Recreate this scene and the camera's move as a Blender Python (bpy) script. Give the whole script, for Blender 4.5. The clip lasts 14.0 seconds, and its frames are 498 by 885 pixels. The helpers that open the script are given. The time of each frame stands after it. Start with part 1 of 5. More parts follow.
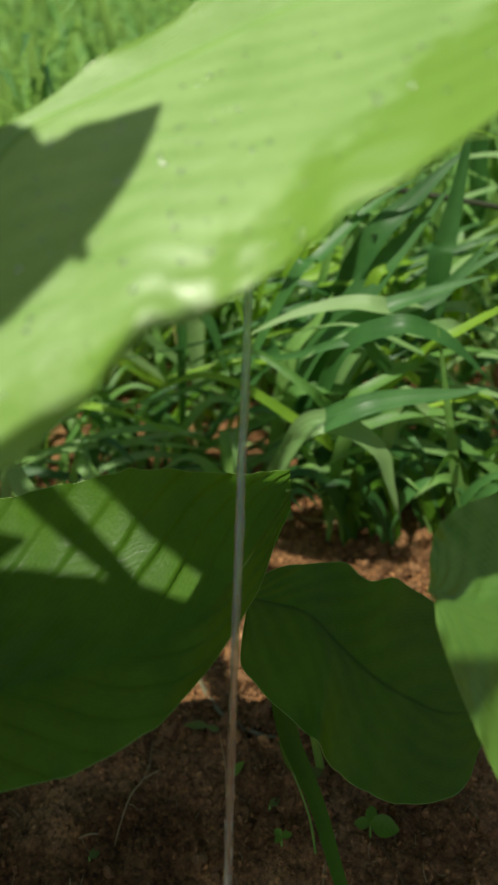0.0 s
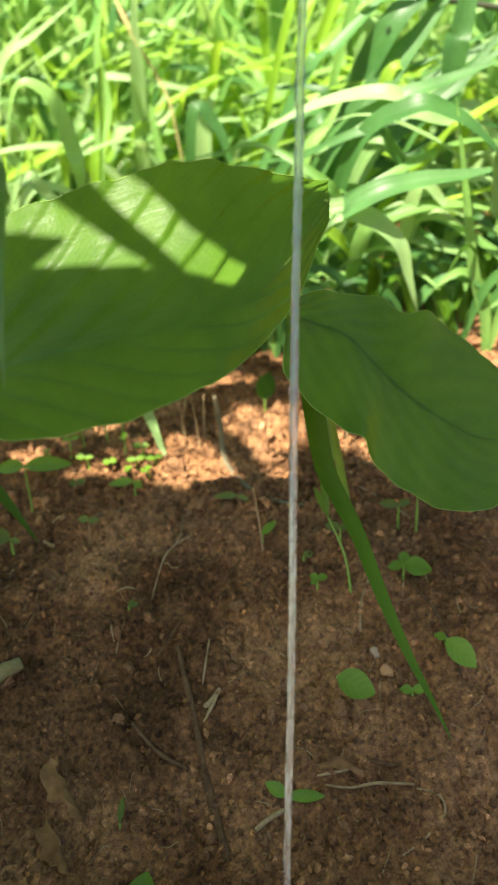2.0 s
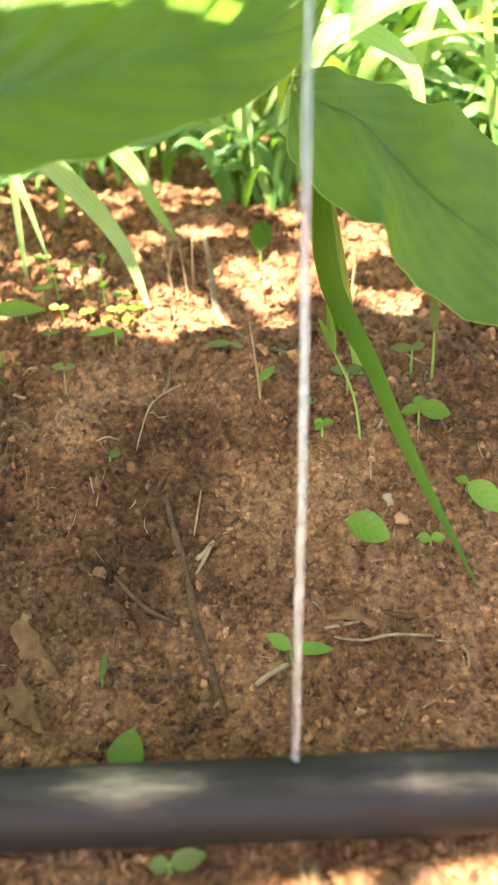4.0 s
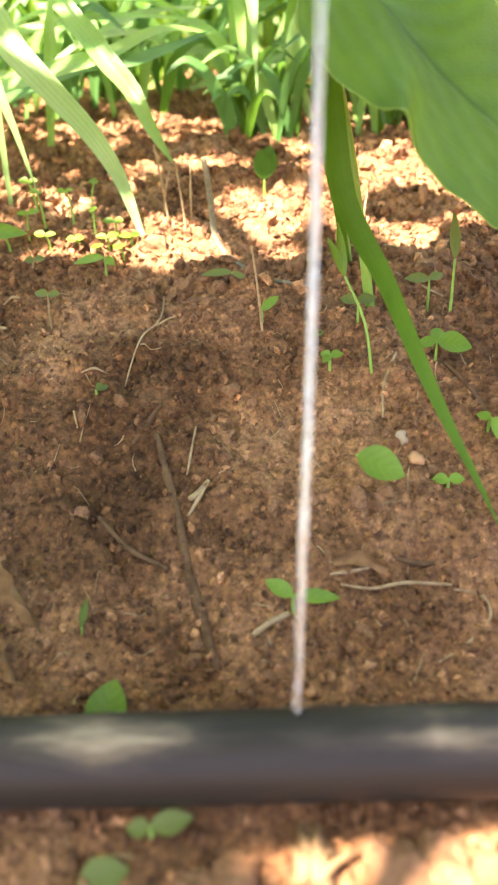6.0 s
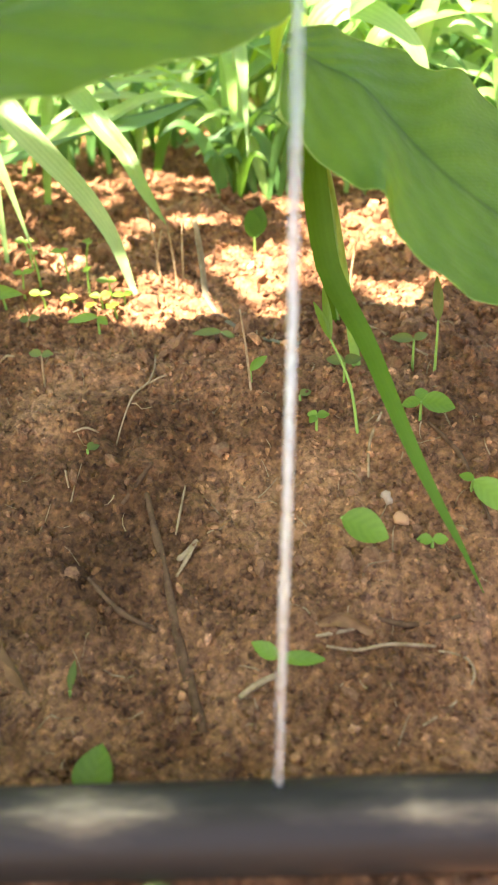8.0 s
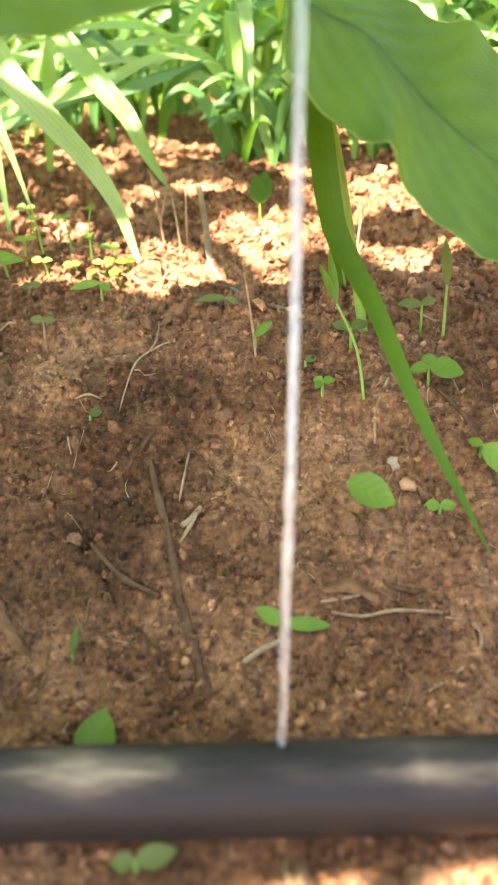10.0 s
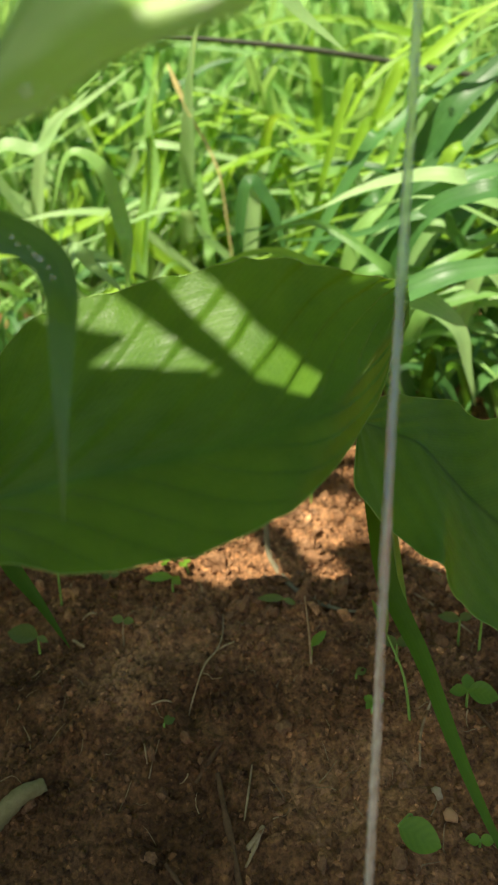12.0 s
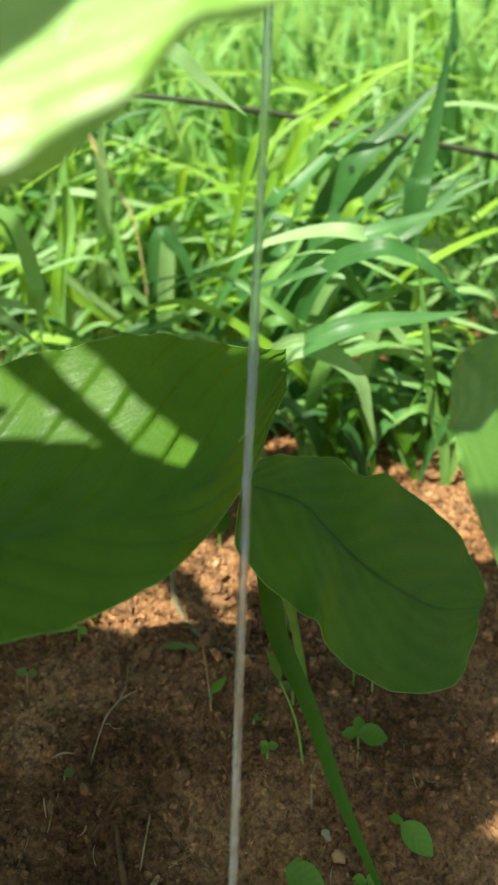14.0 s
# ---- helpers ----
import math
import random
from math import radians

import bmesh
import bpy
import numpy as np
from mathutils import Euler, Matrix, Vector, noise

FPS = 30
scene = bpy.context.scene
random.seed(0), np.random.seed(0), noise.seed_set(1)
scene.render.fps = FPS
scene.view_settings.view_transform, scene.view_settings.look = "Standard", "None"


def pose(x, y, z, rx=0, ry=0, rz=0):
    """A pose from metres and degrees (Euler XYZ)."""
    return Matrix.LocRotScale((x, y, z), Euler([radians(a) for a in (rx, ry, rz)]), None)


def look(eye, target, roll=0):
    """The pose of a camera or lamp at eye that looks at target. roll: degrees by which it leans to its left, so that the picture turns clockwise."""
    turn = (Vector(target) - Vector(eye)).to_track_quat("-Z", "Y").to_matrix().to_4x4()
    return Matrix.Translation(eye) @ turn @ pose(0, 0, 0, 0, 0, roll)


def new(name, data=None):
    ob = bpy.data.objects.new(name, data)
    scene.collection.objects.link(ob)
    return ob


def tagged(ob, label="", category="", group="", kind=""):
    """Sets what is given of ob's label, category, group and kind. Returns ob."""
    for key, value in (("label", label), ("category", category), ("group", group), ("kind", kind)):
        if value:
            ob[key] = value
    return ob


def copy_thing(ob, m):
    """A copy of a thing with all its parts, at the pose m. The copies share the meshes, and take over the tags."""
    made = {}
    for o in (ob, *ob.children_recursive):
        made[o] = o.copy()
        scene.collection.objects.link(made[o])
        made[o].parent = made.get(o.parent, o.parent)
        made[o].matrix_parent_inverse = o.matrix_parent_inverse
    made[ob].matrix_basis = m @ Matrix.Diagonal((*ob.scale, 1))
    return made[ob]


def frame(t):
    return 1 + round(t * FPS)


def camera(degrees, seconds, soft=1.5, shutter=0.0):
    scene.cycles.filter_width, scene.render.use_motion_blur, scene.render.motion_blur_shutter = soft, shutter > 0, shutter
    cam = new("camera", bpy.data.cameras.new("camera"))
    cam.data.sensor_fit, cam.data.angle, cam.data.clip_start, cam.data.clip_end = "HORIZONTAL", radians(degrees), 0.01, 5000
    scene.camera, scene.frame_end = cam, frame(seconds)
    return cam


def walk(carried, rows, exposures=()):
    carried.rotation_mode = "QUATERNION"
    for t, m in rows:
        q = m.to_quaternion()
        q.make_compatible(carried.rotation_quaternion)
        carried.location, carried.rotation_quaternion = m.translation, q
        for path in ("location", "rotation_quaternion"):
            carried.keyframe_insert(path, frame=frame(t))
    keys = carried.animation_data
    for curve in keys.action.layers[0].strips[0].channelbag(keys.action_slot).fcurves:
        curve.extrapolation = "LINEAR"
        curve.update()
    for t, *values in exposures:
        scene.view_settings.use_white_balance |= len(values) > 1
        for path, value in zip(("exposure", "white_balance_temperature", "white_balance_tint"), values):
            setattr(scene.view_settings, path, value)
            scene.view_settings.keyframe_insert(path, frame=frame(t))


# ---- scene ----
cam = camera(36.5, 14.0, 2.1)
cam.data.dof.use_dof = True
cam.data.dof.focus_distance = 0.265
cam.data.dof.aperture_fstop = 14.0
PATH = [
    (0, (0.034, 0.004, 0.309), (-0.139, 1.881, -0.36), -2.5),
    (0.5, (0.026, 0.002, 0.29), (-0.145, 1.874, -0.393), -2.5),
    (1, (0.021, -0.018, 0.27), (-0.141, 1.839, -0.453), -2.9),
    (1.5, (0.016, -0.025, 0.25), (-0.104, 1.822, -0.508), -3.0),
    (2, (0.011, -0.027, 0.231), (-0.113, 1.805, -0.561), -3.3),
    (2.5, (0.011, -0.025, 0.215), (-0.1, 1.806, -0.582), -3.7),
    (3, (0.007, -0.026, 0.198), (-0.083, 1.776, -0.665), -3.8),
    (3.5, (0.005, -0.021, 0.187), (-0.088, 1.767, -0.704), -3.8),
    (4, (0.004, -0.012, 0.175), (-0.091, 1.765, -0.739), -3.2),
    (4.2, (0.003, -0.009, 0.171), (-0.094, 1.762, -0.754), -3.0),
    (6.3, (0.003, 0.003, 0.148), (-0.101, 1.757, -0.808), -2.4),
    (6.5, (0.007, 0.003, 0.15), (-0.133, 1.756, -0.803), -3.4),
    (7, (0.003, 0.003, 0.151), (-0.104, 1.775, -0.771), -2.6),
    (7.5, (0.005, 0.003, 0.155), (-0.106, 1.785, -0.747), -2.7),
    (8, (0.007, 0.003, 0.159), (-0.088, 1.796, -0.722), -2.5),
    (8.2, (0.007, 0.004, 0.16), (-0.082, 1.8, -0.714), -2.4),
    (10.3, (0.008, 0.004, 0.152), (-0.112, 1.797, -0.786), -2.9),
    (10.5, (0.009, 0.004, 0.156), (-0.102, 1.797, -0.724), -3.1),
    (11, (0.01, 0.007, 0.203), (-0.051, 1.827, -0.622), -1.7),
    (11.5, (-0.016, -0.002, 0.225), (-0.172, 1.861, -0.488), -1.1),
    (12, (-0.008, 0.002, 0.244), (-0.158, 1.877, -0.437), -1.2),
    (12.5, (0.001, 0.011, 0.247), (-0.062, 1.895, -0.422), -0.6),
    (13, (0.002, 0.007, 0.247), (-0.035, 1.898, -0.403), -0.3),
    (13.5, (0.003, 0.0, 0.244), (-0.011, 1.897, -0.389), 0.0),
    (14, (0.015, -0.003, 0.262), (-0.007, 1.892, -0.377), -0.6),
]
EXPOSURES = [(0, -0.18, 6900, 2), (0.5, 0.17, 6900, 3), (1, 0.47, 7000, 5), (1.5, 1.32, 7100, 7), (2, 1.67, 7300, 11), (2.5, 1.77, 7600, 14), (3, 2.72, 7700, 21), (3.5, 2.88, 7600, 22), (4, 3.08, 7500, 25), (6.5, 3.14, 7500, 29), (8, 3.08, 7400, 27), (10.5, 3.18, 7300, 27),
             (11, 2.44, 7500, 20), (11.5, 1.36, 7500, 13), (12, 0.97, 7400, 8), (12.5, 0.87, 7200, 4), (13, 1.12, 7100, 3), (14, 1.02, 6900, -1)]
walk(cam, [(t, look(eye, target, roll)) for t, eye, target, roll in PATH], EXPOSURES)

# ---- light ----
SUN_WAY = Vector((-0.30, -0.43, 0.83)).normalized()
world = bpy.data.worlds.new("sky")
scene.world = world
world.use_nodes = True
sky = world.node_tree.nodes.new("ShaderNodeTexSky")
sky.sky_type = "NISHITA"
sky.sun_disc = False
sky.sun_elevation = math.asin(SUN_WAY.z)
sky.sun_rotation = math.atan2(SUN_WAY.x, SUN_WAY.y)
background = world.node_tree.nodes["Background"]
background.inputs["Strength"].default_value = 0.085
world.node_tree.links.new(sky.outputs[0], background.inputs["Color"])
sun = new("sun", bpy.data.lights.new("sun", "SUN"))
sun.data.energy = 5.5
sun.data.angle = radians(0.6)
sun.data.color = (1.0, 0.955, 0.89)
sun.matrix_world = look(SUN_WAY * 5, (0, 0, 0))


# ---- materials ----
def material(name):
    m = bpy.data.materials.new(name)
    m.use_nodes = True
    m.node_tree.nodes.clear()
    return m, m.node_tree.nodes, m.node_tree.links


def noise_node(n, l, vec, scale, detail=4, rough=0.55):
    t = n.new("ShaderNodeTexNoise")
    t.inputs["Scale"].default_value = scale
    t.inputs["Detail"].default_value = detail
    t.inputs["Roughness"].default_value = rough
    l.new(vec, t.inputs["Vector"])
    return t


def ramp_node(n, l, fac, stops):
    r = n.new("ShaderNodeValToRGB")
    els = r.color_ramp.elements
    while len(els) < len(stops):
        els.new(0.5)
    for e, (p, c) in zip(els, stops):
        e.position, e.color = p, (*c, 1)
    l.new(fac, r.inputs["Fac"])
    return r


def mix_node(n, l, kind, fac, a, b):
    x = n.new("ShaderNodeMix")
    x.data_type, x.blend_type = "RGBA", kind
    for value, sock in ((fac, x.inputs["Factor"]), (a, x.inputs["A"]), (b, x.inputs["B"])):
        if isinstance(value, (int, float)):
            sock.default_value = value
        elif isinstance(value, tuple):
            sock.default_value = (*value, 1)
        else:
            l.new(value, sock)
    return x.outputs["Result"]


def calc(n, l, op, a, b=0.0):
    x = n.new("ShaderNodeMath")
    x.operation = op
    for value, sock in ((a, x.inputs[0]), (b, x.inputs[1])):
        if isinstance(value, (int, float)):
            sock.default_value = value
        else:
            l.new(value, sock)
    return x.outputs[0]


def bump_node(n, l, height, strength, distance, normal=None):
    b = n.new("ShaderNodeBump")
    b.inputs["Strength"].default_value = strength
    b.inputs["Distance"].default_value = distance
    l.new(height, b.inputs["Height"])
    if normal is not None:
        l.new(normal, b.inputs["Normal"])
    return b.outputs["Normal"]


def soil_material(name, dark, mid, pale, random_islands=False):
    m, n, l = material(name)
    vec = n.new("ShaderNodeTexCoord").outputs["Object"]
    big = noise_node(n, l, vec, 22, 5, 0.6)
    fine = noise_node(n, l, vec, 420, 6, 0.7)
    grit = n.new("ShaderNodeTexVoronoi")
    grit.inputs["Scale"].default_value = 520
    l.new(vec, grit.inputs["Vector"])
    col = ramp_node(n, l, big.outputs["Fac"], [(0.3, dark), (0.5, mid), (0.72, pale)]).outputs["Color"]
    speck = ramp_node(n, l, fine.outputs["Fac"], [(0.3, (0.36, 0.33, 0.31)), (0.5, (1, 1, 1)), (0.68, (1.6, 1.55, 1.42))]).outputs["Color"]
    col = mix_node(n, l, "MULTIPLY", 1.0, col, speck)
    grain = ramp_node(n, l, grit.outputs["Color"], [(0.0, (0.72, 0.7, 0.68)), (0.8, (1.05, 1.02, 1.0)), (0.95, (1.75, 1.65, 1.5))]).outputs["Color"]
    col = mix_node(n, l, "MULTIPLY", 0.8, col, grain)
    # Darker left side: shade on the bank painted into the soil colour.
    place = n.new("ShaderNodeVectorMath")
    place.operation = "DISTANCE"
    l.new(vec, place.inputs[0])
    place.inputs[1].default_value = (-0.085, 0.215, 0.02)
    shade_reach = calc(n, l, "ADD", place.outputs["Value"], calc(n, l, "MULTIPLY", calc(n, l, "SUBTRACT", big.outputs["Fac"], 0.5), 0.16))
    bank_shade = ramp_node(n, l, shade_reach, [(0.035, (0.60, 0.58, 0.55)), (0.085, (1, 1, 1))]).outputs["Color"]
    col = mix_node(n, l, "MULTIPLY", 1.0, col, bank_shade)
    if random_islands:
        isl = n.new("ShaderNodeNewGeometry").outputs["Random Per Island"]
    else:
        isl = n.new("ShaderNodeObjectInfo").outputs["Random"]
    shade = ramp_node(n, l, isl, [(0.0, (0.58, 0.56, 0.54)), (0.5, (0.95, 0.95, 0.95)), (0.8, (1.25, 1.25, 1.22)), (1.0, (2.2, 2.15, 2.05))]).outputs["Color"]
    col = mix_node(n, l, "MULTIPLY", 1.0 if random_islands else 0.0, col, shade)
    p = n.new("ShaderNodeBsdfPrincipled")
    p.inputs["Roughness"].default_value = 0.92
    p.inputs["Specular IOR Level"].default_value = 0.2
    l.new(col, p.inputs["Base Color"])
    h = calc(n, l, "ADD", fine.outputs["Fac"], calc(n, l, "MULTIPLY", grit.outputs["Distance"], -0.8))
    l.new(bump_node(n, l, h, 0.9, 0.0016), p.inputs["Normal"])
    l.new(p.outputs[0], n.new("ShaderNodeOutputMaterial").inputs["Surface"])
    return m


def leaf_material(name, deep, light, glow, rough=0.38, through_share=0.35, veins=0.0, slant=3.0, vary=0.0, relief=0.3, dust=0.0, streak=0.03, sheen=0.3, rim=None, coat=0.0, lines=0.012, rib=False):
    """A thin green blade. veins: side veins along the blade; with 0 the ribs run lengthwise, as in grass."""
    m, n, l = material(name)
    tc = n.new("ShaderNodeTexCoord")
    uv = n.new("ShaderNodeSeparateXYZ")
    l.new(tc.outputs["UV"], uv.inputs[0])
    u, v = uv.outputs["X"], uv.outputs["Y"]
    across = calc(n, l, "ABSOLUTE", calc(n, l, "MULTIPLY_ADD", v, 2.0))
    node = across.node.inputs[0].links[0].from_node
    node.inputs[2].default_value = -1.0
    if veins:
        phase = calc(n, l, "SUBTRACT", calc(n, l, "MULTIPLY", u, veins), calc(n, l, "MULTIPLY", across, slant))
        fine_phase = calc(n, l, "MULTIPLY", phase, 7.0)
    else:
        phase = calc(n, l, "MULTIPLY", v, 5.0)
        fine_phase = calc(n, l, "MULTIPLY", v, 17.0)
    wave = calc(n, l, "SINE", calc(n, l, "MULTIPLY", phase, 6.2832))
    fine = calc(n, l, "SINE", calc(n, l, "MULTIPLY", fine_phase, 6.2832))
    big = noise_node(n, l, tc.outputs["Object"], 38, 4, 0.6)
    small = noise_node(n, l, tc.outputs["Object"], 700, 3, 0.6)
    tone = calc(n, l, "ADD", big.outputs["Fac"], calc(n, l, "MULTIPLY", wave, streak))
    tone = calc(n, l, "ADD", tone, calc(n, l, "MULTIPLY", fine, lines))
    tone = calc(n, l, "ADD", tone, calc(n, l, "MULTIPLY", calc(n, l, "SUBTRACT", small.outputs["Fac"], 0.5), 0.25))
    if vary:
        r = n.new("ShaderNodeObjectInfo").outputs["Random"] if vary < 1 else n.new("ShaderNodeNewGeometry").outputs["Random Per Island"]
        tone = calc(n, l, "ADD", tone, calc(n, l, "MULTIPLY", calc(n, l, "SUBTRACT", r, 0.5), 0.55))
    col = ramp_node(n, l, tone, [(0.22, deep), (0.78, light)]).outputs["Color"]
    thin = ramp_node(n, l, tone, [(0.2, tuple(c * 0.7 for c in glow)), (0.8, glow)]).outputs["Color"]
    if dust:
        spots = noise_node(n, l, tc.outputs["Object"], 160, 5, 0.7)
        mask = ramp_node(n, l, spots.outputs["Fac"], [(0.66, (0, 0, 0)), (0.76, (dust, dust, dust))]).outputs["Color"]
        col = mix_node(n, l, "MIX", mask, col, (0.10, 0.085, 0.035))
    if rim:
        # The leaf's plainer green, kept towards its ends and edges, outside the painted sheen.
        patch = noise_node(n, l, tc.outputs["Object"], 60, 4, 0.6)
        edge = calc(n, l, "ADD", calc(n, l, "ABSOLUTE", calc(n, l, "SUBTRACT", u, 0.38)), calc(n, l, "MULTIPLY", calc(n, l, "POWER", across, 3.0), 0.55))
        edge = calc(n, l, "ADD", edge, calc(n, l, "MULTIPLY", calc(n, l, "SUBTRACT", patch.outputs["Fac"], 0.5), 0.5))
        mask = ramp_node(n, l, edge, [(0.40, (0, 0, 0)), (0.48, (0.85, 0.85, 0.85))]).outputs["Color"]
        col = mix_node(n, l, "MIX", mask, col, rim)
    if rib:
        # Shade of the midrib groove, painted as a darker line.
        groove_shade = ramp_node(n, l, across, [(0.0, (0.50, 0.50, 0.50)), (0.012, (0.62, 0.62, 0.62)), (0.035, (1, 1, 1))]).outputs["Color"]
        col = mix_node(n, l, "MULTIPLY", 1.0, col, groove_shade)
    p = n.new("ShaderNodeBsdfPrincipled")
    long_way = n.new("ShaderNodeMapping")
    long_way.inputs["Scale"].default_value = (5, 60, 1)
    l.new(tc.outputs["UV"], long_way.inputs["Vector"])
    rub = noise_node(n, l, long_way.outputs[0], 1.0, 4, 0.6)
    gloss = ramp_node(n, l, rub.outputs["Fac"], [(0.35, (rough - 0.12,) * 3), (0.65, (rough + 0.10,) * 3)]).outputs["Color"]
    l.new(gloss, p.inputs["Roughness"])
    p.inputs["Specular IOR Level"].default_value = sheen
    p.inputs["Coat Weight"].default_value = coat
    p.inputs["Coat Roughness"].default_value = 0.50
    l.new(col, p.inputs["Base Color"])
    h = calc(n, l, "ADD", calc(n, l, "MULTIPLY", wave, 0.22), calc(n, l, "MULTIPLY", fine, 0.02))
    h = calc(n, l, "ADD", h, calc(n, l, "MULTIPLY", small.outputs["Fac"], 0.5))
    normal = bump_node(n, l, h, relief, 0.0005)
    l.new(normal, p.inputs["Normal"])
    t = n.new("ShaderNodeBsdfTranslucent")
    l.new(thin, t.inputs["Color"])
    mix = n.new("ShaderNodeMixShader")
    mix.inputs[0].default_value = through_share
    l.new(p.outputs[0], mix.inputs[1])
    l.new(t.outputs[0], mix.inputs[2])
    l.new(mix.outputs[0], n.new("ShaderNodeOutputMaterial").inputs["Surface"])
    return m


def plain_material(name, a, b, scale, rough, bump=0.3, depth=0.0004, stretch=(1, 1, 1), third=None):
    m, n, l = material(name)
    tc = n.new("ShaderNodeTexCoord")
    mp = n.new("ShaderNodeMapping")
    mp.inputs["Scale"].default_value = stretch
    l.new(tc.outputs["Object"], mp.inputs["Vector"])
    t = noise_node(n, l, mp.outputs[0], scale, 6, 0.65)
    stops = [(0.3, a), (0.7, b)] if third is None else [(0.3, a), (0.55, b), (0.68, third)]
    p = n.new("ShaderNodeBsdfPrincipled")
    l.new(ramp_node(n, l, t.outputs["Fac"], stops).outputs["Color"], p.inputs["Base Color"])
    p.inputs["Roughness"].default_value = rough
    p.inputs["Specular IOR Level"].default_value = 0.25
    l.new(bump_node(n, l, t.outputs["Fac"], bump, depth), p.inputs["Normal"])
    l.new(p.outputs[0], n.new("ShaderNodeOutputMaterial").inputs["Surface"])
    return m


def pipe_material():
    """Black plastic with dried mud rubbed into two stretches of its top."""
    m, n, l = material("black_polythene")
    tc = n.new("ShaderNodeTexCoord")
    mp = n.new("ShaderNodeMapping")
    mp.inputs["Scale"].default_value = (0.22, 1, 1)
    l.new(tc.outputs["Object"], mp.inputs["Vector"])
    cloud = noise_node(n, l, mp.outputs[0], 55, 5, 0.6)
    fine = noise_node(n, l, mp.outputs[0], 380, 4, 0.65)
    xyz = n.new("ShaderNodeSeparateXYZ")
    l.new(tc.outputs["Object"], xyz.inputs[0])
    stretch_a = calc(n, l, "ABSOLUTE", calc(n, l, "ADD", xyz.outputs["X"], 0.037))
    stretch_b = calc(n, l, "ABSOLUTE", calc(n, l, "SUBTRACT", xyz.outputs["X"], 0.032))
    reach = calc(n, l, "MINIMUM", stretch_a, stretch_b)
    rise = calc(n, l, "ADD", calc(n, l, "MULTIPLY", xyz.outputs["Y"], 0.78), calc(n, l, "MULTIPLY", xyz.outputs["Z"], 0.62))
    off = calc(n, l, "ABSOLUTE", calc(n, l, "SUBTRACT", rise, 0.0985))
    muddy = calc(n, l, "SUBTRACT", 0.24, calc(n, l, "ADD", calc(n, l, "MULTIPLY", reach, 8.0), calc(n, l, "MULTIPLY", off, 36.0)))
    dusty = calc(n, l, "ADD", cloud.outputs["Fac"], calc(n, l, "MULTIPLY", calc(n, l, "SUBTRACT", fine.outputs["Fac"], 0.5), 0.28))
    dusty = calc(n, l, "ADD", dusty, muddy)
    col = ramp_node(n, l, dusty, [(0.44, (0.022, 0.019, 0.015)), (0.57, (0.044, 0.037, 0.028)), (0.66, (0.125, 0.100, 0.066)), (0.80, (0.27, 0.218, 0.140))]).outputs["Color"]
    rough = ramp_node(n, l, dusty, [(0.48, (0.48, 0.48, 0.48)), (0.70, (0.80, 0.80, 0.80))]).outputs["Color"]
    p = n.new("ShaderNodeBsdfPrincipled")
    l.new(col, p.inputs["Base Color"])
    l.new(rough, p.inputs["Roughness"])
    p.inputs["Specular IOR Level"].default_value = 0.20
    l.new(bump_node(n, l, fine.outputs["Fac"], 0.35, 0.0004), p.inputs["Normal"])
    l.new(p.outputs[0], n.new("ShaderNodeOutputMaterial").inputs["Surface"])
    return m


